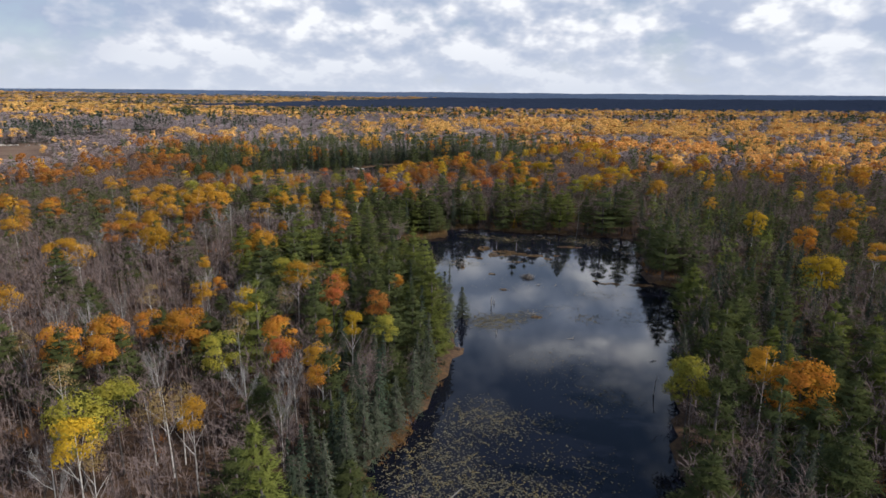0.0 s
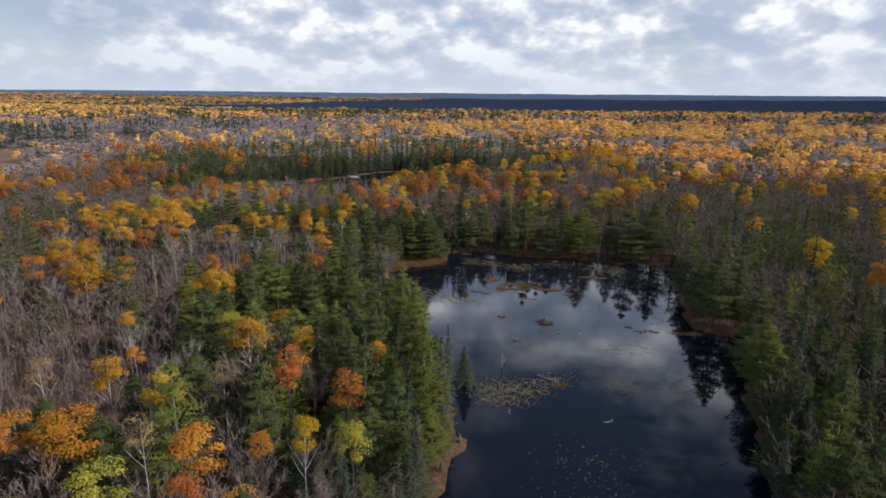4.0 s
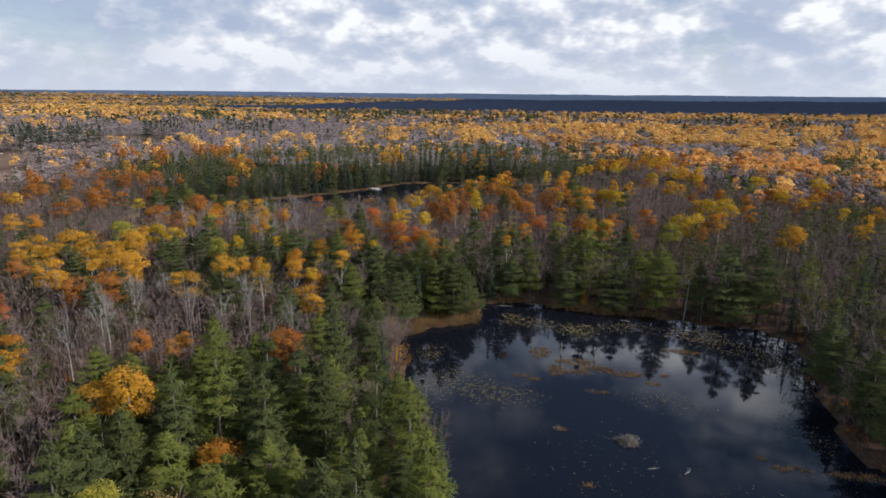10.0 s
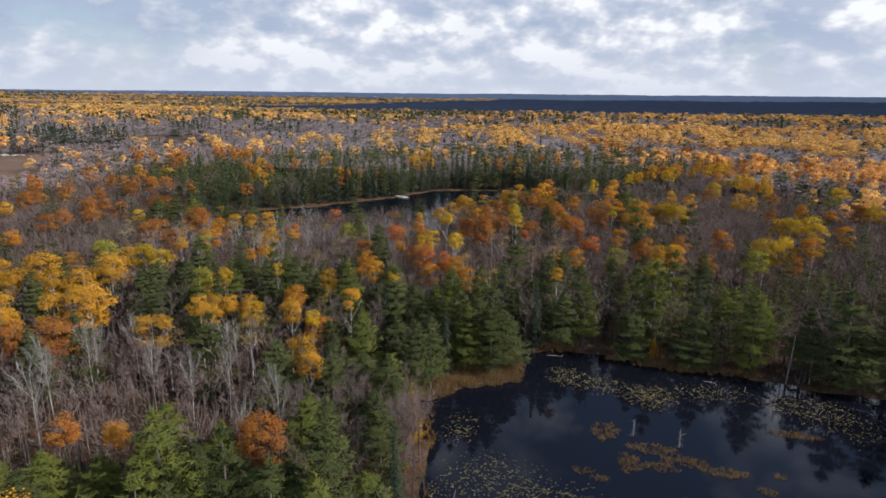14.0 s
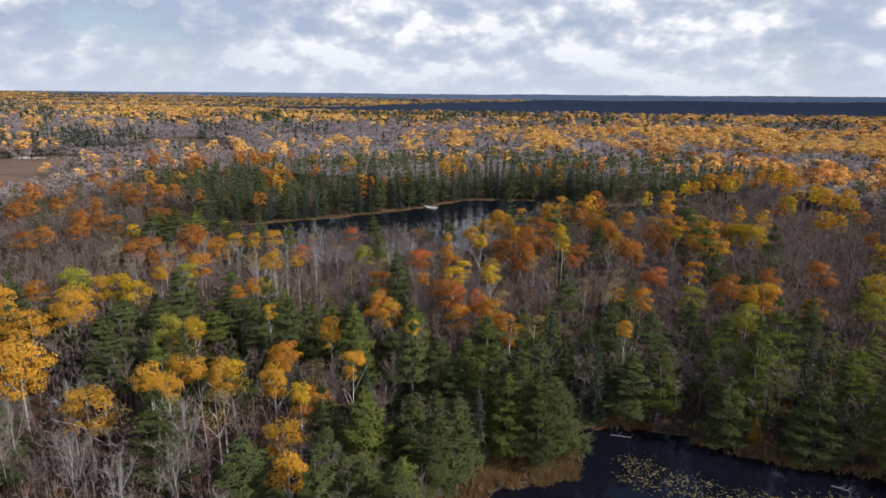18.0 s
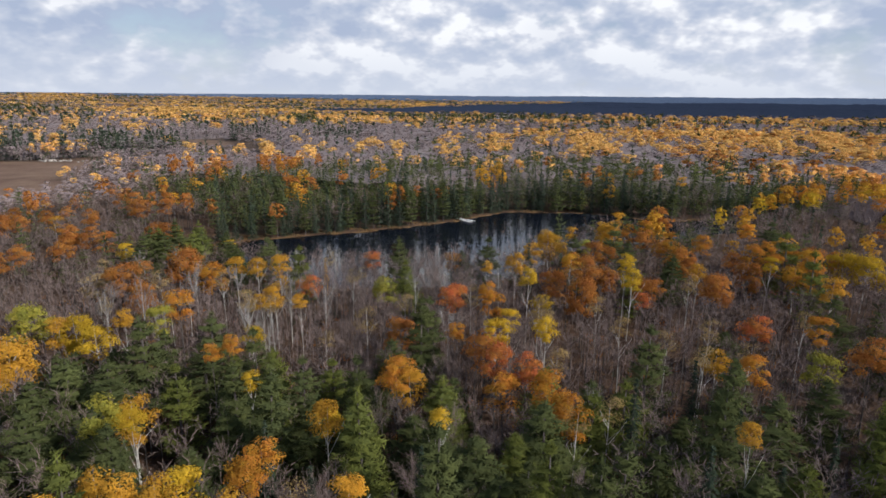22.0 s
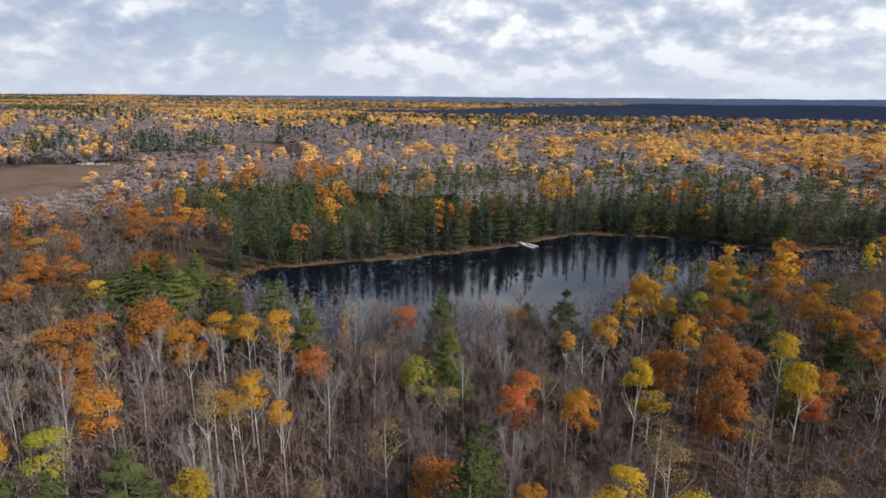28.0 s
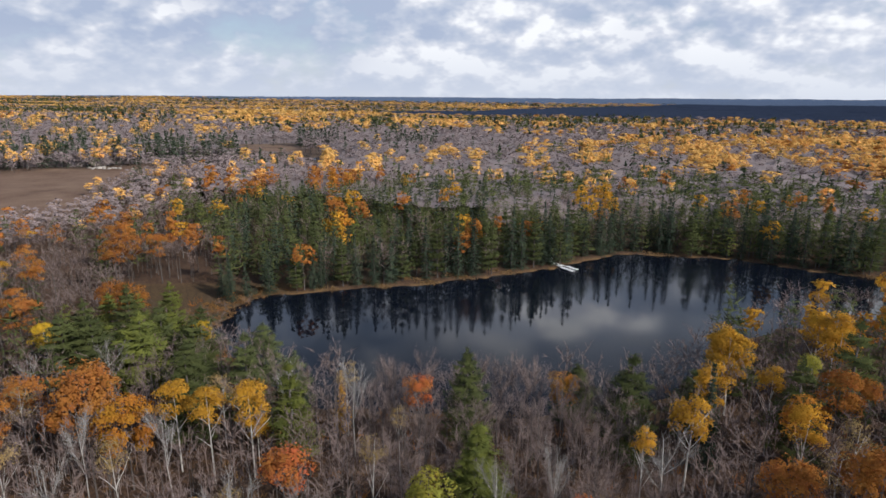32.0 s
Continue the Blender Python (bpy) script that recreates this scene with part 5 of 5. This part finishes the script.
def canopy(name, near, beyond, left, rise, mat, label, seed):
    """The closed roof of far woods, uneven with their crowns."""
    rng = np.random.RandomState(seed)
    depth = np.geomspace(near, beyond, 46)
    side = np.linspace(0, 1, 520)
    Y, S = np.meshgrid(depth, side, indexing="ij")
    X0 = left(Y)
    X = X0 + S * (0.98 * Y + 150 - X0)
    step = (X[:, 1:2] - X[:, :1])
    X = X + rng.uniform(-0.4, 0.4, X.shape) * step
    edge = np.minimum(1, np.minimum(np.arange(46)[:, None] / 2.0, np.arange(520)[None] / 3.0))
    Z = ground_z(X, Y) - 1 + (rise + 1.0 * waves(X, Y, 260, 62) + rng.uniform(-2.0, 2.0, X.shape)) * edge
    v = np.stack([X, Y, Z], -1).reshape(-1, 3)
    i = np.arange(X.size).reshape(X.shape)
    faces = np.stack([i[:-1, :-1], i[:-1, 1:], i[1:, 1:], i[1:, :-1]], -1).reshape(-1, 4)
    tagged(new(name, mesh_of(name, v, faces, mat, smooth=True)), label, "woods", kind="stuff")


def bare_canopy():
    """The closed grey roof of far leafless woods, open at the field, the meadow and the pool."""
    rng = np.random.RandomState(54)
    depth, side = np.geomspace(420, 3300, 178), np.linspace(-1.9, 0.95, 470)
    Y, S = np.meshgrid(depth, side, indexing="ij")
    X = S * Y - 60 + rng.uniform(-1.6, 1.6, Y.shape) * Y / 500
    Y = Y + rng.uniform(-0.35, 0.35, Y.shape) * Y * 0.009
    clear = np.minimum(open_land(X, Y) + 6 * waves(X, Y, 40, 5) - 26, shore(X, Y) - 12)
    for ring, top in SIGHT_GAPS:
        clear = np.minimum(clear, outside(ring, X, Y) - 2)
    for ring in (LAKE,):
        clear = np.minimum(clear, outside(ring, X, Y) - 40)
    up = np.clip(clear / 8, -0.3, 1)
    Z = ground_z(X, Y) + (7.4 + 1.0 * waves(X, Y, 30, 64) + rng.uniform(-0.8, 0.8, X.shape)) * up - 0.5
    v = np.stack([X, Y, Z], -1).reshape(-1, 3)
    i = np.arange(X.size).reshape(X.shape)
    faces = np.stack([i[:-1, :-1], i[:-1, 1:], i[1:, 1:], i[1:, :-1]], -1).reshape(-1, 4)
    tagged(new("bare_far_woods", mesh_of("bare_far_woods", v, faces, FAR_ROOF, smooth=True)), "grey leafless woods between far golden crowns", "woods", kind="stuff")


bare_canopy()
canopy("dark_far_woods", 1400, 3350, lambda y: -700 + 0.24 * (y - 1500) + 120 * waves(y, y, 500, 63), 13, FAR_CLOUD_SHADE, "far woods coloured dark as a cloud shadow", 52)
canopy("blue_far_woods", 3250, 4850, lambda y: -1.85 * y - 200, 14, FAR_BLUE, "woods on the horizon tinted blue for haze", 53)


def far_hill(name, cx, cy, wide, deep, high, label):
    """A low wooded ridge on the horizon."""
    xs, ys = np.linspace(-1, 1, 40), np.linspace(-1, 1, 9)
    X, Y = np.meshgrid(xs, ys)
    Z = np.cos(X * math.pi / 2) ** 1.3 * np.cos(Y * math.pi / 2) * (0.75 + 0.25 * waves(X * 3, Y, 2.0, 61))
    v = np.stack([cx + X * wide, cy + Y * deep, 30 + Z * high], -1).reshape(-1, 3)
    i = np.arange(X.size).reshape(X.shape)
    faces = np.stack([i[:-1, :-1], i[:-1, 1:], i[1:, 1:], i[1:, :-1]], -1).reshape(-1, 4)
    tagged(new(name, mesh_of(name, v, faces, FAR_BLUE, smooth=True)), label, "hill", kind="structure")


far_hill("backdrop_hill", -2420, 4080, 260, 120, 18, "low hill on the far horizon tinted blue for haze")
far_hill("backdrop_ridge", -2650, 4020, 700, 120, 12, "long low ridge on the far horizon tinted blue for haze")

# ---- in and round the pond ----


def card_stuff(name, corners, mats, index, label, category):
    me = mesh_of(name, corners[:, :3], tris(len(corners) // 3), mats, index)
    return tagged(new(name, me), label, category, kind="stuff")


def pad_patch(rng, x, y, rx, ry, n, size):
    """Floating leaves: small ragged six-cornered discs, thicker in the middle of a patch."""
    a, d = rng.uniform(0, 6.28, n), np.sqrt(rng.uniform(0, 1, n)) * rng.uniform(0.5, 1.1, n)
    px, py = x + np.cos(a) * d * rx, y + np.sin(a) * d * ry
    px, py = px + 0.5 * waves(px, py, 3, 71), py + 0.5 * waves(px, py, 3, 72)
    wet = shore(px, py) < -0.15
    return np.stack([px[wet], py[wet], rng.uniform(0.6, 1.3, wet.sum()) * size], 1)


def build_pads():
    rng = np.random.RandomState(8)
    rows, kinds = [], []
    for x, y, rx, ry, n, size, k in [
        (-4, 66, 9, 12, 2550, 0.12, 0), (2, 80, 8, 9, 1190, 0.11, 0), (6, 62, 10, 6, 1360, 0.12, 0), (8, 80, 9, 5, 408, 0.11, 0), (22, 88, 7, 6, 272, 0.11, 0),
        (12, 68, 12, 8, 612, 0.11, 0), (4, 122, 7, 6, 1530, 0.12, 0), (9, 125, 5, 4, 510, 0.12, 0), (13, 128, 6, 4, 204, 0.11, 0), (25, 126, 5, 4, 272, 0.11, 0),
        (20, 133, 6, 3, 102, 0.10, 0), (-14, 172, 8, 7, 714, 0.11, 0), (-6, 169, 9, 5, 714, 0.11, 0), (2, 203, 5, 4, 374, 0.12, 1), (-4, 205, 4, 5, 340, 0.12, 1),
        (10, 200, 5, 5, 714, 0.12, 1), (20, 203, 8, 4, 340, 0.12, 1), (34, 201, 8, 5, 510, 0.12, 1), (40, 196, 8, 7, 374, 0.12, 1), (30, 143, 9, 5, 238, 0.11, 0),
        (22, 170, 9, 4, 221, 0.11, 0), (10, 150, 12, 14, 153, 0.10, 0), (15, 100, 10, 12, 255, 0.10, 0), (40, 160, 5, 12, 272, 0.11, 0), (46, 188, 4, 8, 272, 0.11, 1),
        (-20, 184, 3, 6, 204, 0.11, 1), (36, 128, 6, 8, 272, 0.11, 0), (-22, 165, 3, 8, 272, 0.11, 1)]:
        p = pad_patch(rng, x, y, rx, ry, n, size)
        rows.append(p)
        kinds.append((rng.uniform(0, 1, len(p)) < (0.6 if k else 0.2)).astype(int))
    p, k = np.concatenate(rows), np.concatenate(kinds)
    ang = np.arange(6) * math.pi / 3
    turn = rng.uniform(0, 6.28, (len(p), 1))
    r = p[:, 2:3] * rng.uniform(0.7, 1.15, (len(p), 6))
    ring = np.stack([p[:, :1] + np.cos(ang + turn) * r, p[:, 1:2] + np.sin(ang + turn) * r * 0.9, 0.015 + rng.uniform(0, 0.05, (len(p), 6))], -1)
    v = ring.reshape(-1, 3)
    o = np.arange(len(p))[:, None] * 6
    faces = np.concatenate([o + np.array([[0, 1, 2, 3]]), o + np.array([[0, 3, 4, 5]])], 1).reshape(-1, 4)
    me = mesh_of("lily_pads", v, faces, [PADS, YELLOW_PADS], np.repeat(k, 2))
    tagged(new("lily_pads", me), "brown and olive lily pads floating on the pond", "lily pads", kind="stuff")


build_pads()


def tufts(rng, x, y, z, n_blades, high, spread):
    a = np.stack([x + rng.normal(0, spread, n_blades), y + rng.normal(0, spread, n_blades), np.full(n_blades, z)], 1)
    b = a + np.stack([rng.normal(0, high * 0.35, n_blades), rng.normal(0, high * 0.35, n_blades), rng.uniform(0.5, 1.1, n_blades) * high], 1)
    return ribbons(a, b, 0.05, rng)


def build_sedge(name, spots, mat, label, seed, high=0.8):
    """Spots: x, y, half sizes, tufts."""
    rng = np.random.RandomState(seed)
    out = []
    for x, y, rx, ry, n in spots:
        a, d = rng.uniform(0, 6.28, n), np.sqrt(rng.uniform(0, 1, n))
        px, py = x + np.cos(a) * d * rx, y + np.sin(a) * d * ry
        gz = np.maximum(ground_z(px, py), 0.0)
        edge = shore(px, py)
        for i in np.flatnonzero((edge > -0.7) & (edge < 8)):
            out.append(tufts(rng, px[i], py[i], gz[i], 14, high, 0.22))
    c = np.concatenate(out)
    return card_stuff(name, c, mat, None, label, "sedge")


build_sedge("golden_sedge", [(-20, 202, 8, 5, 420), (-26, 195, 4, 4, 130), (-15, 204, 4, 5, 200), (-16, 209, 4, 3, 90), (-6, 217, 5, 1.6, 70), (9, 213.5, 6, 1.6, 90), (18, 211.5, 5, 1.8, 90),
                             (27, 211.5, 4, 1.2, 40), (50, 152.5, 6, 1.6, 90), (48, 186, 2, 6, 40)],
            SEDGE, "golden sedge fringe along the pond shore", 81, 1.2)
build_sedge("brown_bog_sedge", [(-13, 58, 5, 6, 150), (-20, 56, 6, 4, 110), (-9, 71, 3, 6, 80), (-24, 183, 2, 7, 60), (-152, 318, 14, 11, 420), (-143, 334, 5, 6, 60), (-138, 307, 5, 4, 70)],
            BROWN_SEDGE, "brown bog plants at the water's edge", 82, 0.6)
build_sedge("lakeside_grass", [(-132 + 9.5 * k + (6 if k > 4 else 0), 341.5 + 8.0 * k + 2.0 * max(0, k - 3), 6.5, 1.6, 60) for k in range(7)] +
            [(-60, 415.5, 8, 1.2, 50), (0, 413.5, 5, 1.6, 60), (8, 418, 4, 1.5, 40)],
            SEDGE, "dry golden grass along the lake shore", 83, 0.55)


def floating_mats():
    """Low islands of yellow water grass."""
    rng = np.random.RandomState(9)
    out = []
    for x, y, rx, ry, n in [(1.7, 187, 2, 3, 60), (4.6, 179, 1.6, 2.6, 50), (8, 183.5, 3.5, 1.2, 60), (12, 181, 3, 1.2, 60), (17, 179.5, 3.4, 1, 55), (8.5, 179, 2.5, 1, 30),
                            (-2, 176.5, 1.4, 0.6, 14), (0, 175, 1.4, 0.5, 14), (29.6, 191.5, 4, 0.9, 60), (21.2, 176.2, 1.2, 0.7, 16), (24, 180, 1, .5, 10), (11, 171.8, 2.5, .5, 16),
                            (3.8, 158.7, 1, .5, 12), (14, 126, 1.4, .7, 16), (7, 145, .9, .5, 10), (31.7, 154.8, .8, .4, 8), (35, 152.5, 3, .8, 24), (43, 152, 3.5, 1, 50), (52, 152.6, 3, 1, 40)]:
        a, d = rng.uniform(0, 6.28, n), np.sqrt(rng.uniform(0, 1, n))
        for px, py in zip(x + np.cos(a) * d * rx, y + np.sin(a) * d * ry):
            out.append(tufts(rng, px, py, 0.0, 10, 0.30, 0.25))
    card_stuff("floating_grass_mats", np.concatenate(out), SEDGE, None, "yellow floating grass mats on the pond", "water grass")


floating_mats()


def beaver_lodge(x, y):
    """A heap of bleached sticks in the water."""
    rng = np.random.RandomState(17)
    thing = tagged(new("beaver_lodge"), "heap of bleached grey sticks standing in the pond", "beaver lodge")
    thing.matrix_basis = pose(x, y, 0)
    core = Soup()
    rings, sides = 5, 14
    v, q = [], []
    for i in range(rings):
        t = i / (rings - 1)
        for k in range(sides):
            a = k * 2 * math.pi / sides
            w = (1 - t) ** 0.7 + 0.02
            v.append((math.cos(a) * 2.0 * w * rng.uniform(0.9, 1.1), math.sin(a) * 1.5 * w * rng.uniform(0.9, 1.1), -0.4 + 1.2 * t))
    for i in range(rings - 1):
        for k in range(sides):
            q.append((i * sides + k, i * sides + (k + 1) % sides, (i + 1) * sides + (k + 1) % sides, (i + 1) * sides + k))
    core.add(v, q)
    part("mound", core.mesh("mound", rough_material("lodge_mud", (0.03, 0.026, 0.022), (0.09, 0.075, 0.06), 4.0)), thing, "dark mud core of the lodge")
    for i in range(110):
        s = Soup()
        a, t = rng.uniform(0, 6.28), rng.uniform(0, 0.95)
        w = (1 - t) ** 0.7
        p = Vector((math.cos(a) * 2.0 * w, math.sin(a) * 1.5 * w, -0.2 + 1.1 * t))
        d = Vector((rng.normal(0, 1) + math.cos(a) * .4, rng.normal(0, 1) + math.sin(a) * .4, rng.normal(-0.1, 0.35))).normalized()
        ln = rng.uniform(0.4, 1.0)
        s.tube([p - d * ln, p + d * ln], [rng.uniform(0.025, 0.05), 0.02], 4)
        part("stick", s.mesh("stick", STICKS), thing)


beaver_lodge(13.7, 156.3)


def dead_snag(x, y, height, branches, lean=(0, 0), seed=1, label="grey dead tree trunk standing in the pond"):
    rng = np.random.RandomState(seed)
    thing = tagged(new("dead_snag"), label, "dead tree", group="dead snags of the pond")
    thing.matrix_basis = pose(x, y, min(0.0, float(ground_z(x, y))))
    s = Soup()
    top = Vector((lean[0], lean[1], height))
    s.tube([Vector((0, 0, -0.5)), top * 0.5 + Vector((rng.normal(0, .05), 0, 0)), top], [0.13, 0.10, 0.035], 7)
    part("trunk", s.mesh("trunk", WEATHERED, True), thing)
    for k in range(branches):
        t = rng.uniform(0.3, 0.97)
        a = rng.uniform(0, 6.28)
        ln = rng.uniform(0.5, 1.5) * (1.2 - t * 0.7) * min(1.0, height / 5)
        b = Soup()
        p = top * t
        m = p + Vector((math.cos(a) * ln * .6, math.sin(a) * ln * .6, ln * rng.uniform(-.1, .3)))
        b.tube([p, m, m + Vector((math.cos(a) * ln * .4, math.sin(a) * ln * .4, ln * rng.uniform(0, .35)))], [0.035, 0.022, 0.008], 4)
        for j in range(2):
            c = p + (m - p) * rng.uniform(0.4, 1)
            b.tube([c, c + Vector((rng.normal(0, .3), rng.normal(0, .3), rng.uniform(.05, .35))) * ln], [0.014, 0.006], 3)
        part("branch", b.mesh("branch", WEATHERED), thing)


for i, (x, y, h, n, lean) in enumerate([(3.8, 132, 4.2, 16, (0, .3)), (4.6, 115, 2.4, 1, (.1, 0)), (5.5, 186.6, 4.4, 9, (.2, 0)), (11.9, 184.7, 4.6, 10, (-.1, 0)), (34.1, 209.5, 9.5, 4, (.5, .2)),
                                         (44.4, 211.5, 7.0, 3, (0, 0)), (30.5, 91, 4.6, 2, (.5, .2)), (4.4, 134.2, 2.6, 14, (0, 0)), (-18.4, 166, 2.8, 1, (.6, .4)), (38, 209.8, 6.5, 3, (-.2, .1)),
                                         (26, 205, 2.2, 3, (.2, 0)), (1.1, 118.4, 1.0, 2, (.4, .1))]):
    dead_snag(x, y, h, n, lean, 300 + i)


def drift_log(x, y, length, turn, seed, tilt=2.0):
    rng = np.random.RandomState(seed)
    thing = tagged(new("drift_log"), "bleached log half sunk in the pond", "log", group="drift logs on the pond")
    thing.matrix_basis = pose(x, y, max(0.02, float(ground_z(x, y)) + .1), 0, tilt, turn)
    s = Soup()
    s.tube([(-length / 2, 0, -0.05), (0, rng.normal(0, .08), 0.03), (length / 2, 0, 0.05)], [0.09, 0.075, 0.035], 6)
    part("trunk", s.mesh("trunk", WEATHERED, True), thing)
    for k in range(3):
        b = Soup()
        t = rng.uniform(-0.2, 0.45) * length
        b.tube([(t, 0, 0.03), (t + 0.5, rng.normal(0, .4), rng.uniform(.2, .6))], [0.035, 0.01], 4)
        part("branch", b.mesh("branch", WEATHERED), thing)


for i, (x, y, ln, turn) in enumerate([(12, 128, 4.5, -35), (19.9, 114, 1.6, 20), (12.8, 128, 2.6, 5), (-1, 62, 3.2, 60), (-15, 200.2, 4.5, 25), (-18, 199.2, 3, 40), (21, 207.5, 2, -20), (3.5, 159, 1.2, 0),
                                       (33.9, 104.3, 1.4, 30), (16, 150, 1.3, 10), (-6, 213.5, 3, 0), (20.5, 149.7, 1.0, 40)]):
    drift_log(x, y, ln, turn, 400 + i)

# ---- the dock on the lake ----


def dock(x, y):
    thing = tagged(new("dock"), "white wooden dock with a small landing frame on the lake", "dock")
    thing.matrix_basis = pose(x, y, 0, 0, 0, -34)

    def plank_run(x0, x1, y0, y1, z):
        n = int((x1 - x0) / 0.22)
        s = Soup()
        s.box(Matrix(), 0.205, y1 - y0, 0.045)
        me = s.mesh("plank", WHITE)
        for i in range(n):
            p = part("plank", me, thing)
            p.location = (x0 + 0.11 + i * 0.22, (y0 + y1) / 2, z)
        for yy in (y0 + 0.12, y1 - 0.12):
            b = Soup()
            b.box(Matrix.Translation(((x0 + x1) / 2, yy, z - 0.11)), x1 - x0, 0.07, 0.16)
            part("beam", b.mesh("beam", WHITE), thing)
        for xx in np.linspace(x0 + 0.3, x1 - 0.3, max(2, int((x1 - x0) / 2.5))):
            for yy in (y0 + 0.08, y1 - 0.08):
                b = Soup()
                b.tube([(xx, yy, -1.4), (xx, yy, z + 0.25)], [0.055, 0.055], 8)
                part("post", b.mesh("post", WEATHERED), thing)

    plank_run(-5.5, 2.5, -0.9, 0.9, 0.45)
    plank_run(2.55, 8.0, -1.6, -0.4, 0.42)
    plank_run(2.55, 7.2, 0.5, 1.7, 0.42)
    # landing frame at the shore end
    for px in (-5.2, -3.4):
        for py in (-0.95, 0.95):
            b = Soup()
            b.tube([(px, py, 0.2), (px, py, 2.1)], [0.06, 0.06], 8)
            part("upright", b.mesh("upright", WHITE), thing)
    for py in (-0.95, 0.95):
        b = Soup()
        b.box(Matrix.Translation((-4.3, py, 2.12)), 2.0, 0.09, 0.12)
        part("rail", b.mesh("rail", WHITE), thing)
        b = Soup()
        b.box(Matrix.Translation((-4.3, py, 1.25)), 1.8, 0.05, 1.2)
        part("side_panel", b.mesh("side_panel", WHITE), thing)


dock(-83.5, 389.2)

# ---- the far clearing ----


def small_house(x, y, turn):
    thing = tagged(new("small_house"), "small white house with a grey roof at the field edge", "house")
    thing.matrix_basis = pose(x, y, float(ground_z(x, y)), 0, 0, turn)
    w, d, h = 8.0, 6.0, 2.7
    s = Soup()
    for m, sx, sy in (((0, -d / 2 + .1, h / 2), w, .2), ((0, d / 2 - .1, h / 2), w, .2), ((-w / 2 + .1, 0, h / 2), .2, d - .4), ((w / 2 - .1, 0, h / 2), .2, d - .4)):
        s.box(Matrix.Translation(m), sx, sy, h)
    part("wall", s.mesh("wall", WHITE), thing)
    for side in (-1, 1):
        r = Soup()
        r.box(Matrix.Translation((0, side * d * 0.26, h + 0.75)) @ pose(0, 0, 0, -side * 26), w + 0.8, d * 0.64, 0.16)
        part("roof", r.mesh("roof", ROOFING), thing)
    dark = rough_material("dark_window_glass", (0.02, 0.022, 0.025), (0.04, 0.045, 0.05), 2.0, 0.15)
    for px in (-2.4, 2.2):
        win = Soup()
        win.box(Matrix.Translation((px, -d / 2 - .02, 1.5)), 1.3, 0.08, 1.1)
        part("window", win.mesh("window", dark), thing)
    door = Soup()
    door.box(Matrix.Translation((0, -d / 2 - .03, 1.02)), 0.95, 0.08, 2.04)
    part("door", door.mesh("door", ROOFING), thing)


small_house(-437, 517, 35)


def boulder(x, y, size, seed):
    rng = np.random.RandomState(seed)
    v, q = [], []
    for i in range(6):
        for k in range(9):
            e, a = -1.2 + i * 0.52, k * 2 * math.pi / 9
            r = size * rng.uniform(0.8, 1.15)
            v.append((math.cos(a) * math.cos(e) * r * 1.3, math.sin(a) * math.cos(e) * r, math.sin(e) * r * 0.6))
    for i in range(5):
        for k in range(9):
            q.append((i * 9 + k, i * 9 + (k + 1) % 9, (i + 1) * 9 + (k + 1) % 9, (i + 1) * 9 + k))
    ob = tagged(new("boulder", mesh_of("boulder", v, q, ROCK, smooth=True)), "pale bare boulder at the field edge", "boulder", group="field boulders")
    ob.matrix_basis = pose(x, y, float(ground_z(x, y)) + size * 0.1, 0, 0, rng.uniform(0, 360))


for i in range(26):
    rr = np.random.RandomState(600 + i)
    boulder(-408 + rr.normal(0, 9), 493 + rr.normal(0, 4), rr.uniform(0.6, 1.7), 700 + i)
for i in range(10):
    rr = np.random.RandomState(650 + i)
    boulder(-380 + rr.normal(0, 8), 500 + rr.normal(0, 3), rr.uniform(0.6, 1.3), 800 + i)
